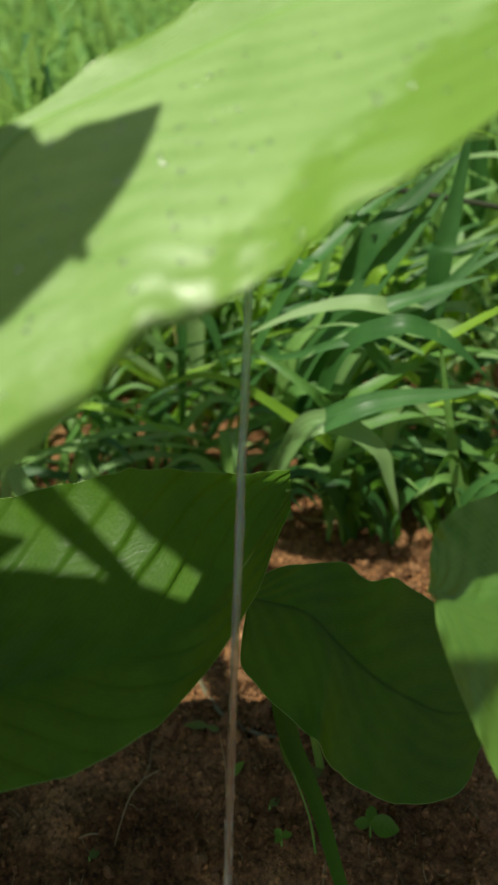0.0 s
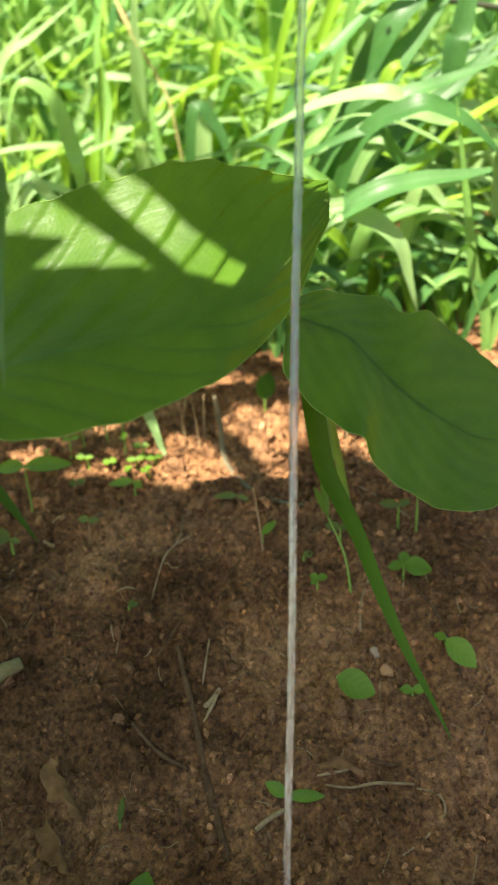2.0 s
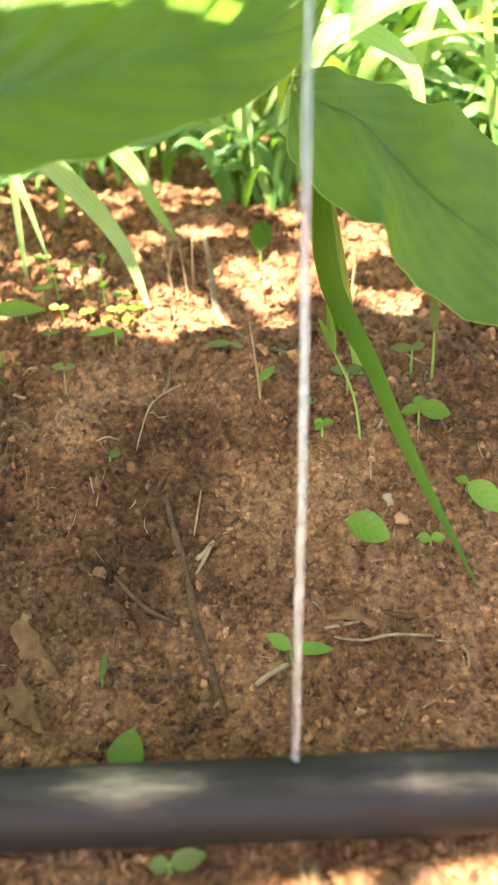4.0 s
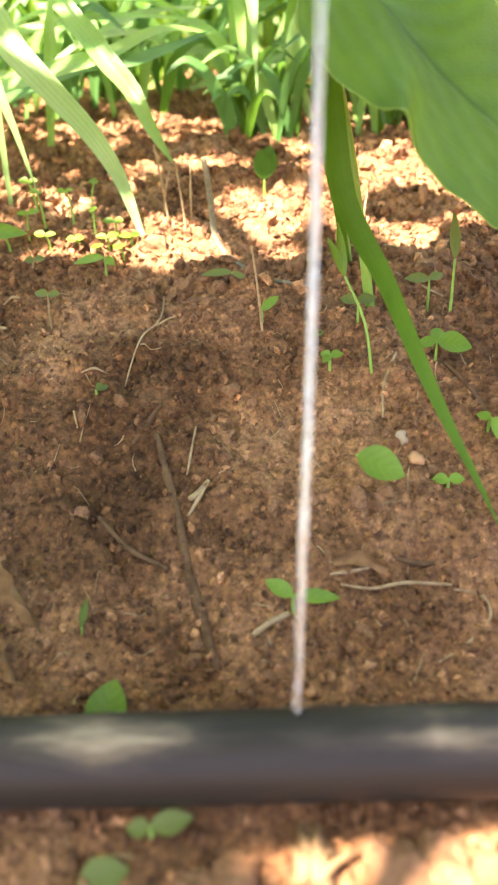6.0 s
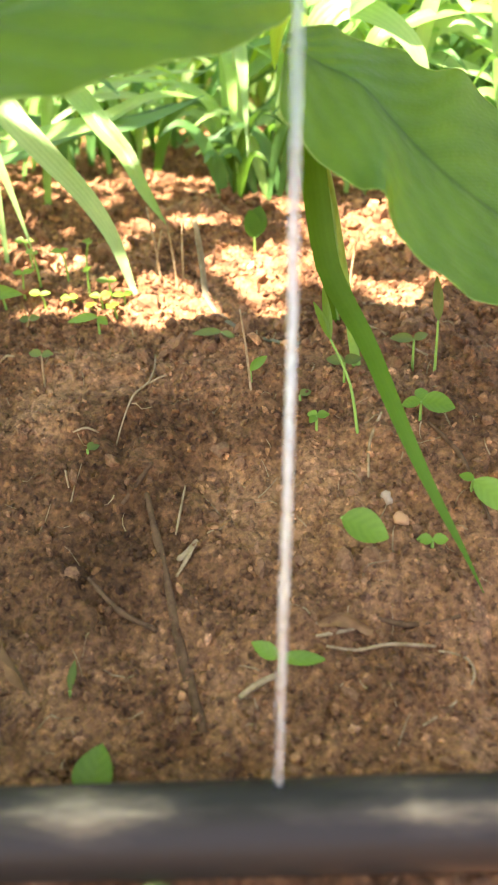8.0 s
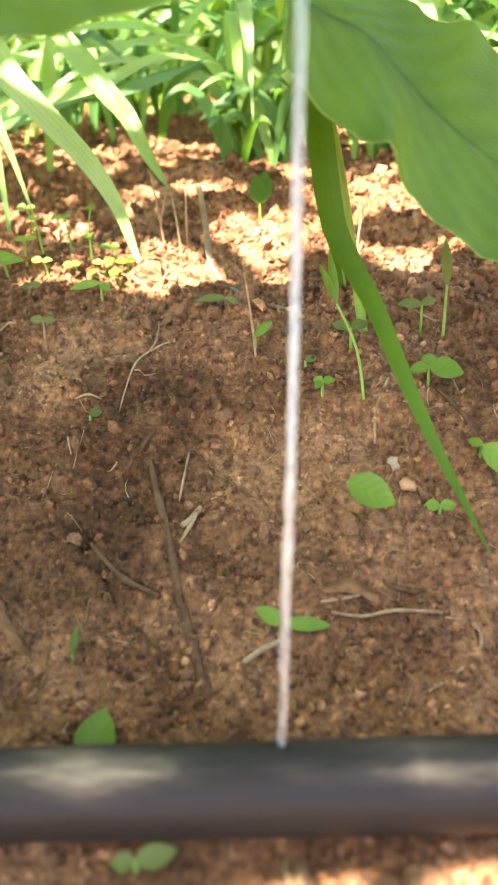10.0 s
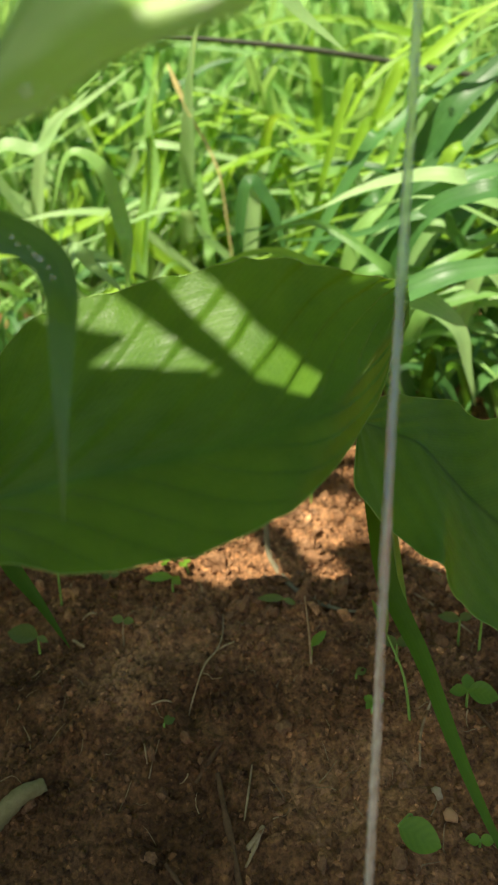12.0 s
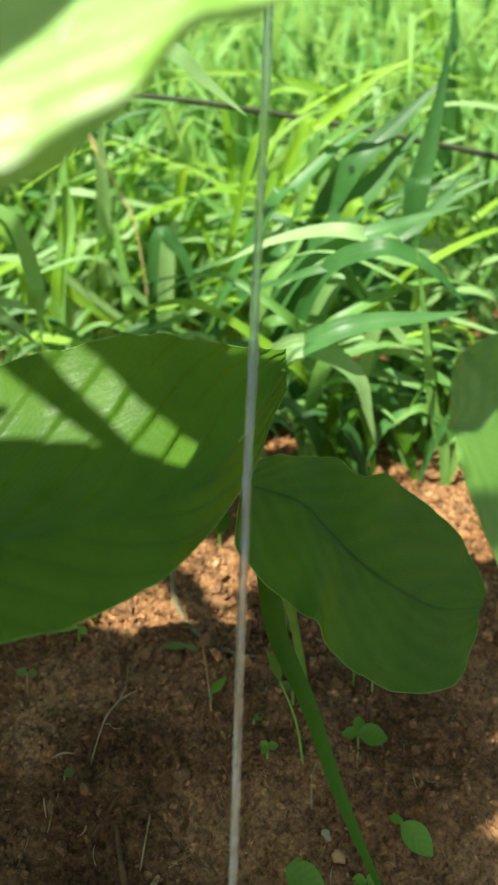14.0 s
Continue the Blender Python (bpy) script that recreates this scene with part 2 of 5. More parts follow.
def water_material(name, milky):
    """Clear water; milky is its white share, from trapped air and painted sunlight."""
    m, n, l = material(name)
    if not milky:
        g = n.new("ShaderNodeBsdfPrincipled")
        g.inputs["Base Color"].default_value = (0.97, 0.98, 1.0, 1)
        g.inputs["Roughness"].default_value = 0.04
        g.inputs["IOR"].default_value = 1.33
        g.inputs["Transmission Weight"].default_value = 1.0
        l.new(g.outputs[0], n.new("ShaderNodeOutputMaterial").inputs["Surface"])
        return m
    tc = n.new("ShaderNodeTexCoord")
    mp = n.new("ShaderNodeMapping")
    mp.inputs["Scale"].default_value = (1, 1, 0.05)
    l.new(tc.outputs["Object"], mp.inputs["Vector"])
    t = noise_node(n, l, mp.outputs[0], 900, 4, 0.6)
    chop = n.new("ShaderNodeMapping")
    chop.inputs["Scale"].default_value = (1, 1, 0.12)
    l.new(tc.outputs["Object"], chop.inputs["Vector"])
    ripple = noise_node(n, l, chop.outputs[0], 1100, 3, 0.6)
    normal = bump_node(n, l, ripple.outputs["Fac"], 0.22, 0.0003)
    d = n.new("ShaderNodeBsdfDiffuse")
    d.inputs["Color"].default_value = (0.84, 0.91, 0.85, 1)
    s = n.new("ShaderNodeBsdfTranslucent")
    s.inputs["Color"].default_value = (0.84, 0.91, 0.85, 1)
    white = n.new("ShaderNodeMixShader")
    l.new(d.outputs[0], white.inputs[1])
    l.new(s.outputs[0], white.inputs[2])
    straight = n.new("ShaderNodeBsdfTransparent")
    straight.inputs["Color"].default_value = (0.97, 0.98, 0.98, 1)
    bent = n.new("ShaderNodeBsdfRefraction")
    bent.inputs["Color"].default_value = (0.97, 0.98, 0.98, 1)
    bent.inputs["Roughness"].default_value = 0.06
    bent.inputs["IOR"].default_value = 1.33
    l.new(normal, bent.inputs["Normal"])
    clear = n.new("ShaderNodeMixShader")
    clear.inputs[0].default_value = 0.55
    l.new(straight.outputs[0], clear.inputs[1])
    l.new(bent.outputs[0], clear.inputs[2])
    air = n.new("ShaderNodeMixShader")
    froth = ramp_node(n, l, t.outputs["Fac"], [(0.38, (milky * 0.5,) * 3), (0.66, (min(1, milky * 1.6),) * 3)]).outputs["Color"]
    # Height ramp paints the jet whiter where sun would strike it, clearer above.
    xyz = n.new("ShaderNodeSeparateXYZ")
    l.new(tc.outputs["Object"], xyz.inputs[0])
    sunlit_band = ramp_node(n, l, calc(n, l, "MULTIPLY", xyz.outputs["Z"], 4.0), [(0.02, (0.42, 0.42, 0.42)), (0.20, (1, 1, 1)), (0.34, (1, 1, 1)), (0.56, (0.10, 0.10, 0.10))]).outputs["Color"]
    l.new(mix_node(n, l, "MULTIPLY", 1.0, froth, sunlit_band), air.inputs[0])
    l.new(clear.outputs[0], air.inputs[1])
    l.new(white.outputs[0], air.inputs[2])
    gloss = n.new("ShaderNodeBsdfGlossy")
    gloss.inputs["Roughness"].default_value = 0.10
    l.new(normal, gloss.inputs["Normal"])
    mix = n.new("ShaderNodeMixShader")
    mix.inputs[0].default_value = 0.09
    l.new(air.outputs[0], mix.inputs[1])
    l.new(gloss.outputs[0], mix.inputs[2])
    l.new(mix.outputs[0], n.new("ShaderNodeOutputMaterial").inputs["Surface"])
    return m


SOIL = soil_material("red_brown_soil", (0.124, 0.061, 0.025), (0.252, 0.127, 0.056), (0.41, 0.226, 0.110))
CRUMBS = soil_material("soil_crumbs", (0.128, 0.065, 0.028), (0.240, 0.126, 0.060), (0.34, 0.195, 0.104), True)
CLOD = plain_material("soil_clod", (0.13, 0.065, 0.029), (0.28, 0.146, 0.069), 2.2, 0.95, 0.6, 0.0005)
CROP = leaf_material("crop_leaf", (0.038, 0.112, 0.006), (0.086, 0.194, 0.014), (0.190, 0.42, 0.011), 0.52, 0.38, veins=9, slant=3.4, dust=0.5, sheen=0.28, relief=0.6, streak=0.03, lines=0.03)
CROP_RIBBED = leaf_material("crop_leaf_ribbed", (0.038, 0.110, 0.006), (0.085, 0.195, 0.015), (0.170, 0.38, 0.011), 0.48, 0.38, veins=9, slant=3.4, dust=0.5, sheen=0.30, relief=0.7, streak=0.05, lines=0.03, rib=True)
CROP_PALE = leaf_material("crop_leaf_young", (0.075, 0.19, 0.028), (0.14, 0.29, 0.05), (0.30, 0.50, 0.03), 0.36, 0.36, veins=9, slant=3.4, dust=0.3, sheen=0.6, lines=0.03)
# Pale base colours hold the wet film's sheen; rim is the green without it.
NEAR_LEAF = leaf_material("wet_sheen_leaf", (0.26, 0.47, 0.105), (0.41, 0.63, 0.215), (0.46, 0.72, 0.12), 0.40, 0.36, veins=13, slant=9.5, streak=0.05, sheen=0.65, rim=(0.20, 0.40, 0.032), lines=0.045, coat=0.34, relief=0.45)
MARGIN = plain_material("leaf_margin", (0.13, 0.25, 0.04), (0.20, 0.34, 0.075), 120, 0.5)
RIB = plain_material("leaf_rib", (0.17, 0.33, 0.055), (0.25, 0.42, 0.085), 120, 0.45)
GRASS_BRIGHT = leaf_material("grass_blade_yellow_green", (0.17, 0.34, 0.030), (0.30, 0.52, 0.055), (0.46, 0.72, 0.06), 0.42, 0.45, vary=0.5)
GRASS = leaf_material("grass_blade", (0.105, 0.255, 0.053), (0.25, 0.455, 0.120), (0.38, 0.66, 0.14), 0.42, 0.42, vary=0.5, sheen=0.36)
GRASS_MASS = leaf_material("grass_mass", (0.105, 0.27, 0.058), (0.32, 0.54, 0.165), (0.40, 0.66, 0.15), 0.42, 0.42, vary=1.0, sheen=0.36)
GRASS_PALE = leaf_material("grass_blade_pale", (0.20, 0.375, 0.120), (0.315, 0.48, 0.195), (0.45, 0.68, 0.22), 0.44, 0.38, vary=0.5, streak=0.08, lines=0.05, relief=0.5, sheen=0.36)
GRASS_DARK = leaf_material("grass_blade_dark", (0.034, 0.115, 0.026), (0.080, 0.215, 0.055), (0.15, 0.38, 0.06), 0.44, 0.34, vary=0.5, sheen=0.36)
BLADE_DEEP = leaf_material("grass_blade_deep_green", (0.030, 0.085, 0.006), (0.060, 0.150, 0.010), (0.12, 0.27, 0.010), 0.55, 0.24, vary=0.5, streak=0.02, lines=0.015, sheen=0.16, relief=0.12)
GRASS_WET = leaf_material("grass_blade_wet", (0.045, 0.135, 0.014), (0.090, 0.22, 0.030), (0.16, 0.36, 0.02), 0.34, 0.34, vary=0.5, sheen=0.60, lines=0.03)
SEEDLING = leaf_material("seedling_leaf", (0.105, 0.225, 0.018), (0.175, 0.335, 0.036), (0.28, 0.48, 0.04), 0.42, 0.35, veins=5, slant=1.5, vary=0.5, sheen=0.35, streak=0.06)
# Greyer copy of the seedling green, carrying the shade on shaded sprouts.
SEEDLING_DULL = leaf_material("seedling_leaf_dull", (0.105, 0.150, 0.028), (0.175, 0.225, 0.055), (0.22, 0.28, 0.04), 0.5, 0.3, veins=5, slant=1.5, vary=0.5)
DARK_STALK = plain_material("dark_stalk", (0.025, 0.035, 0.018), (0.06, 0.07, 0.035), 200, 0.6)
YELLOW = plain_material("yellowed_blade", (0.40, 0.33, 0.12), (0.60, 0.52, 0.22), 120, 0.7)
STRAW = plain_material("dry_straw", (0.21, 0.135, 0.060), (0.44, 0.325, 0.175), 260, 0.85, stretch=(1, 1, 1))
BARK = plain_material("weathered_twig", (0.060, 0.033, 0.014), (0.165, 0.092, 0.042), 300, 0.9, 0.6)
GREY_STALK = plain_material("grey_dead_stalk", (0.13, 0.115, 0.065), (0.24, 0.21, 0.125), 260, 0.85)
DRY_LEAF = plain_material("withered_leaf", (0.13, 0.066, 0.025), (0.33, 0.185, 0.076), 120, 0.85, 0.5)
STUB = plain_material("olive_stalk_stub", (0.145, 0.120, 0.045), (0.27, 0.23, 0.105), 220, 0.85, 0.5)
ROOT = plain_material("cut_root", (0.13, 0.078, 0.033), (0.235, 0.150, 0.070), 300, 0.9, 0.6)
STONE = plain_material("orange_stone", (0.42, 0.20, 0.09), (0.58, 0.34, 0.17), 350, 0.75, 0.4)
PALE_STONE = plain_material("pale_stone", (0.34, 0.25, 0.16), (0.50, 0.38, 0.25), 350, 0.75, 0.4)
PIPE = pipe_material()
HOLE = plain_material("bore_shade", (0.006, 0.006, 0.006), (0.012, 0.012, 0.012), 300, 0.6)
WATER_CLEAR = water_material("clear_water", 0.0)
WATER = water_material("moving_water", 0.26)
WATER_WHITE = water_material("aerated_lit_water", 0.60)


def dew_material():
    m, n, l = material("dew")
    clear = n.new("ShaderNodeBsdfTransparent")
    gloss = n.new("ShaderNodeBsdfGlossy")
    gloss.inputs["Roughness"].default_value = 0.14
    mix = n.new("ShaderNodeMixShader")
    mix.inputs[0].default_value = 0.45
    l.new(clear.outputs[0], mix.inputs[1])
    l.new(gloss.outputs[0], mix.inputs[2])
    l.new(mix.outputs[0], n.new("ShaderNodeOutputMaterial").inputs["Surface"])
    return m


DEW = dew_material()


# ---- building helpers ----
def curve_at(points, s):
    """A smooth line through the points at s from 0 to 1."""
    pts = [Vector(p) for p in points]
    k = len(pts) - 1
    x = min(max(s, 0.0), 1.0) * k
    i = min(int(x), k - 1)
    f = x - i
    a, b, c, d = pts[max(i - 1, 0)], pts[i], pts[i + 1], pts[min(i + 2, k)]
    return 0.5 * (2 * b + (c - a) * f + (2 * a - 5 * b + 4 * c - d) * f * f + (3 * b - a - 3 * c + d) * f ** 3)


def mesh_from(name, verts, faces, uvs, mat, smooth=True):
    me = bpy.data.meshes.new(name)
    me.from_pydata([tuple(v) for v in verts], [], faces)
    if uvs:
        layer = me.uv_layers.new(name="UVMap")
        for lp in me.loops:
            layer.data[lp.index].uv = uvs[lp.vertex_index]
    if smooth:
        me.shade_smooth()
    me.materials.append(mat)
    return me


def part(name, me, parent=None, label=""):
    ob = new(name, me)
    if parent is not None:
        ob.parent = parent
    if label:
        ob["label"] = label
    return ob


def thing(name, label, category, group="", at=(0, 0, 0)):
    ob = new(name)
    ob.location = at
    ob.empty_display_size = 0.01
    return tagged(ob, label, category, group)


def tube_mesh(name, points, radii, mat, rings=24, sides=8, rough=0.0, seed=0.0, flat=1.0, swirl=0.6):
    verts, faces = [], []
    axis0 = None
    for i in range(rings + 1):
        s = i / rings
        p = curve_at(points, s)
        way = (curve_at(points, min(s + 0.01, 1)) - curve_at(points, max(s - 0.01, 0))).normalized()
        if axis0 is None:
            axis0 = way.orthogonal().normalized()
        a = (axis0 - way * axis0.dot(way)).normalized()
        axis0 = a
        b = way.cross(a)
        r = float(np.interp(s, np.linspace(0, 1, len(radii)), radii))
        for j in range(sides):
            t = 2 * math.pi * j / sides
            q = r * max(0.06, 1 + rough * noise.noise(Vector((math.cos(t) * 1.3 + seed, math.sin(t) * 1.3, s * rings * swirl))))
            verts.append(p + (a * math.cos(t) + b * math.sin(t) * flat) * q)
    for i in range(rings):
        for j in range(sides):
            k = (j + 1) % sides
            faces.append((i * sides + j, i * sides + k, (i + 1) * sides + k, (i + 1) * sides + j))
    faces.append(tuple(reversed(range(sides))))
    faces.append(tuple(rings * sides + j for j in range(sides)))
    return mesh_from(name, verts, faces, None, mat)


def blade_mesh(name, points, width, mat, face=(0, -0.7, 0.7), fold=0.25, segs=18, taper=0.35, twist=0.0, wavy=0.0):
    """A grass blade along the points: widest about a third of the way, pointed at the last, creased along its middle."""
    verts, faces, uvs = [], [], []
    f0 = Vector(face).normalized()
    for i in range(segs + 1):
        s = i / segs
        p = curve_at(points, s)
        way = (curve_at(points, min(s + 0.02, 1)) - curve_at(points, max(s - 0.02, 0))).normalized()
        side = way.cross(f0)
        side = side.normalized() if side.length > 1e-4 else way.orthogonal().normalized()
        nor = side.cross(way).normalized()
        if twist:
            q = Matrix.Rotation(twist * s, 3, way)
            side, nor = q @ side, q @ nor
        w = width * 0.5 * min(1.0, (taper + (1 - taper) * min(1, s / 0.3))) * max(0.02, 1 - max(0.0, (s - 0.30) / 0.70) ** 1.6)
        sway = wavy * math.sin(s * 19 + points[0][0] * 90)
        for j, v in enumerate((-1, -0.5, 0, 0.5, 1)):
            verts.append(p + side * w * v + nor * (fold * w * abs(v) + sway * w * v * abs(v)))
            uvs.append((s, 0.5 + v * 0.5))
    for i in range(segs):
        for j in range(4):
            a = i * 5 + j
            faces.append((a, a + 1, a + 6, a + 5))
    return mesh_from(name, verts, faces, uvs, mat)


def leaf_surface(upper, middle, lower, veins=13, slant=4.5, relief=0.0005, belly=0.0, wave=0.0, seed=0.0, curl=0.0, notch=None, ragged=0.045):
    """A broad crop leaf between its two edges and its midrib: the point at u along it and v across it, from -1 to 1."""
    def spot(u, v):
        m = curve_at(middle, u)
        e = curve_at(upper if v >= 0 else lower, u)
        tangent = curve_at(middle, min(u + 0.02, 1)) - curve_at(middle, max(u - 0.02, 0))
        nor = tangent.cross(curve_at(upper, u) - curve_at(lower, u))
        nor = nor.normalized() if nor.length > 1e-9 else Vector((0, 0, 1))
        a = abs(v)
        size = min(1.0, (e - m).length / 0.015)
        deep = min(1.0, (e - m).length / 0.045)
        lift = (belly if v > 0 else 0.0) * 4 * a * (1 - a) * deep * deep
        f = (veins * u - slant * a) % 1.0
        lift += relief * ((f / 0.91 if f < 0.91 else (1 - f) / 0.09) * 2 - 1) * (1.0 if v > 0 else 0.35) * size * (1 - 0.4 * a) * min(1.0, a * 5)
        lift += wave * a ** 3 * (math.sin(u * 31 + seed) + 0.6 * math.sin(u * 57 + seed * 2)) * size
        if v < 0:
            lift -= curl * max(0.0, (a - 0.7) / 0.3) ** 2 * (1 if nor.z > 0 else -1)
        if notch:
            a *= 1 - notch[2] * math.exp(-((u - notch[0]) / notch[1]) ** 2) * (1 if (v >= 0) == notch[3] else 0)
        a *= 1 + ragged * (0.35 + u * u) * noise.noise(Vector((u * 26, seed * 7, 1.0 if v >= 0 else 5.0)))
        return m + (e - m) * a + nor * lift
    return spot


def leaf_mesh(name, spot, mat, nu=200, nv=18):
    verts, faces, uvs = [], [], []
    for i in range(nu + 1):
        for j in range(2 * nv + 1):
            u, v = i / nu, j / nv - 1
            verts.append(spot(u, v))
            uvs.append((u, 0.5 + 0.5 * v))
    w = 2 * nv + 1
    for i in range(nu):
        for j in range(2 * nv):
            a = i * w + j
            faces.append((a, a + 1, a + w + 1, a + w))
    return mesh_from(name, verts, faces, uvs, mat)


# ---- ground ----
PROFILE_Y = [-60, -0.3, 0.0, 0.09, 0.112, 0.135, 0.15, 0.175, 0.2, 0.225, 0.245, 0.32, 0.36, 0.41, 0.48, 0.6, 1.0, 3.0, 8.0, 30, 90]
PROFILE_Z = [0.0, -0.006, -0.004, 0.000, 0.0028, -0.008, -0.007, 0.003, 0.020, 0.034, 0.045, 0.073, 0.086, 0.103, 0.119, 0.131, 0.170, 0.56, 1.7, 4.5, 5.0]


def bank(y):
    return sum(float(np.interp(y + d, PROFILE_Y, PROFILE_Z)) for d in (-0.009, -0.003, 0.003, 0.009)) / 4


def ground_z(x, y):
    p = Vector((x, y, 0))
    near = 1.0 if abs(x) < 0.4 and -0.2 < y < 0.7 else 0.0
    calm = 0.25 if 0.098 < y < 0.128 else 1.0
    z = bank(y) + 0.0055 * calm * noise.noise(p / 0.05) + 0.0044 * calm * noise.noise(p / 0.017 + Vector((7, 3, 0)))
    if near:
        d = noise.voronoi(p / 0.0085)[0]
        crack = abs(noise.noise(p / 0.028 + Vector((0, 0, 4.4))) + 0.35 * noise.noise(p / 0.009))
        z -= 0.0030 * calm * max(0.0, 1 - crack / 0.10)
        z += calm * (0.0034 * (0.45 - d[0]) + 0.0018 * noise.noise(p / 0.0045) + 0.0009 * noise.noise(p / 0.002))
    return z


def graded(lo, hi, step, far_lo, far_hi, grow=1.22):
    mid = list(np.arange(lo, hi, step))
    out, s, x = [], step, mid[-1]
    while x < far_hi:
        s *= grow
        x += s
        out.append(x)
    pre, s, x = [], step, mid[0]
    while x > far_lo:
        s *= grow
        x -= s
        pre.append(x)
    return pre[::-1] + mid + out


def build_ground():
    xs = graded(-0.17, 0.17, 0.0014, -60, 60)
    ys = graded(0.05, 0.47, 0.0014, -60, 90)
    verts = [(x, y, ground_z(x, y)) for y in ys for x in xs]
    w = len(xs)
    faces = [(j * w + i, j * w + i + 1, (j + 1) * w + i + 1, (j + 1) * w + i) for j in range(len(ys) - 1) for i in range(w - 1)]
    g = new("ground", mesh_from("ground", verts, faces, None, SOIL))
    return tagged(g, "dry crumbly red-brown soil of a sloping planting bed", "ground", kind="structure")


ground = build_ground()


def clod_mesh(name, seed, mat, subdiv=1):
    bm = bmesh.new()
    bmesh.ops.create_icosphere(bm, subdivisions=subdiv, radius=1.0)
    for v in bm.verts:
        v.co *= 1 + 0.75 * noise.noise(v.co * 1.3 + Vector((seed * 9.1, 0, 0)))
        v.co.z *= 0.62
    me = bpy.data.meshes.new(name)
    bm.to_mesh(me)
    bm.free()
    me.materials.append(mat)
    return me


rnd = random.Random(5)


def crumbs():
    """The loose grains, too many to count, as one mesh."""
    kinds = []
    for k in range(7):
        me = clod_mesh("crumb_shape", k + 1, CRUMBS)
        kinds.append((np.array([v.co for v in me.vertices]), [tuple(p.vertices) for p in me.polygons]))
        bpy.data.meshes.remove(me)
    verts, faces = [], []
    for k in range(36500):
        x, y = rnd.uniform(-0.17, 0.17), rnd.uniform(0.06, 0.48)
        r = 0.0004 + 0.0015 * rnd.random() ** 3.2
        if k > 32000:
            x, y = rnd.uniform(-0.15, 0.16), rnd.uniform(0.285, 0.46)
            r = 0.0008 + 0.0034 * rnd.random() ** 4.0
        vs, fs = kinds[rnd.randrange(7)]
        turn = np.array(Euler((rnd.uniform(0, 6), rnd.uniform(0, 6), rnd.uniform(0, 6))).to_matrix())
        base = len(verts)
        verts.extend(map(tuple, vs @ turn.T * r + np.array((x, y, ground_z(x, y) + r * 0.25))))
        faces.extend(tuple(i + base for i in f) for f in fs)
    ob = new("soil_crumbs", mesh_from("soil_crumbs", verts, faces, None, CRUMBS, False))
    tagged(ob, "loose gritty red-brown soil crumbs and fine gravel", "soil", kind="stuff")


crumbs()


def fibres():
    """Shreds of root and straw in the soil, as one mesh."""
    verts, faces = [], []
    r = random.Random(77)
    for _ in range(420):
        x, y = r.uniform(-0.15, 0.15), r.uniform(0.06, 0.40)
        a, length, w = r.uniform(0, 6.283), r.uniform(0.002, 0.011), r.uniform(0.00015, 0.0004)
        bend = r.uniform(-0.8, 0.8)
        base = len(verts)
        for i in range(5):
            s = i / 4
            b = a + bend * s
            px, py = x + math.cos(b) * length * s, y + math.sin(b) * length * s
            pz = ground_z(px, py) + 0.0006
            wi = w * (1 - 0.6 * s)
            for j in range(3):
                t = 2.0944 * j
                verts.append((px - math.sin(b) * wi * math.cos(t), py + math.cos(b) * wi * math.cos(t), pz + wi * math.sin(t)))
        for i in range(4):
            for j in range(3):
                k = (j + 1) % 3
                faces.append((base + i * 3 + j, base + i * 3 + k, base + i * 3 + 3 + k, base + i * 3 + 3 + j))
    ob = new("plant_fibres", mesh_from("plant_fibres", verts, faces, None, STRAW))
    tagged(ob, "fine dry shreds of root and straw in the soil", "plant litter", kind="stuff")


fibres()

# ---- pipe and its jet ----
HOLE_AT = Vector((0.0042, 0.115, 0.0227))
JET_WAY = Vector((0.047, 0.323, 0.945)).normalized()
PIPE_R = 0.0095
PIPE_MID = HOLE_AT - JET_WAY * PIPE_R


def pipe_line(x):
    return PIPE_MID + Vector((x - PIPE_MID.x, 0.012 * (x - PIPE_MID.x), 0.030 * (x - PIPE_MID.x) - 0.02 * (x - PIPE_MID.x) ** 2))


def build_pipe():
    pts = [pipe_line(x) for x in (-0.9, -0.5, -0.25, -0.1, 0.0, 0.1, 0.25, 0.5, 0.9)]
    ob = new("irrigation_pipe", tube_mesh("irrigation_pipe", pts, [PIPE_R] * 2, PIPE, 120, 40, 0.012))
    tagged(ob, "dusty black plastic irrigation pipe lying on the soil", "pipe")
    # No hole is cut: a near-black disc holds the bore's shade.
    rim = tube_mesh("outlet_rim", [HOLE_AT - JET_WAY * 0.0006, HOLE_AT + JET_WAY * 0.0002], [0.0019, 0.0016], HOLE, 3, 20)
    part("outlet_hole", rim, ob, "small near-black disc standing for the outlet hole")


build_pipe()


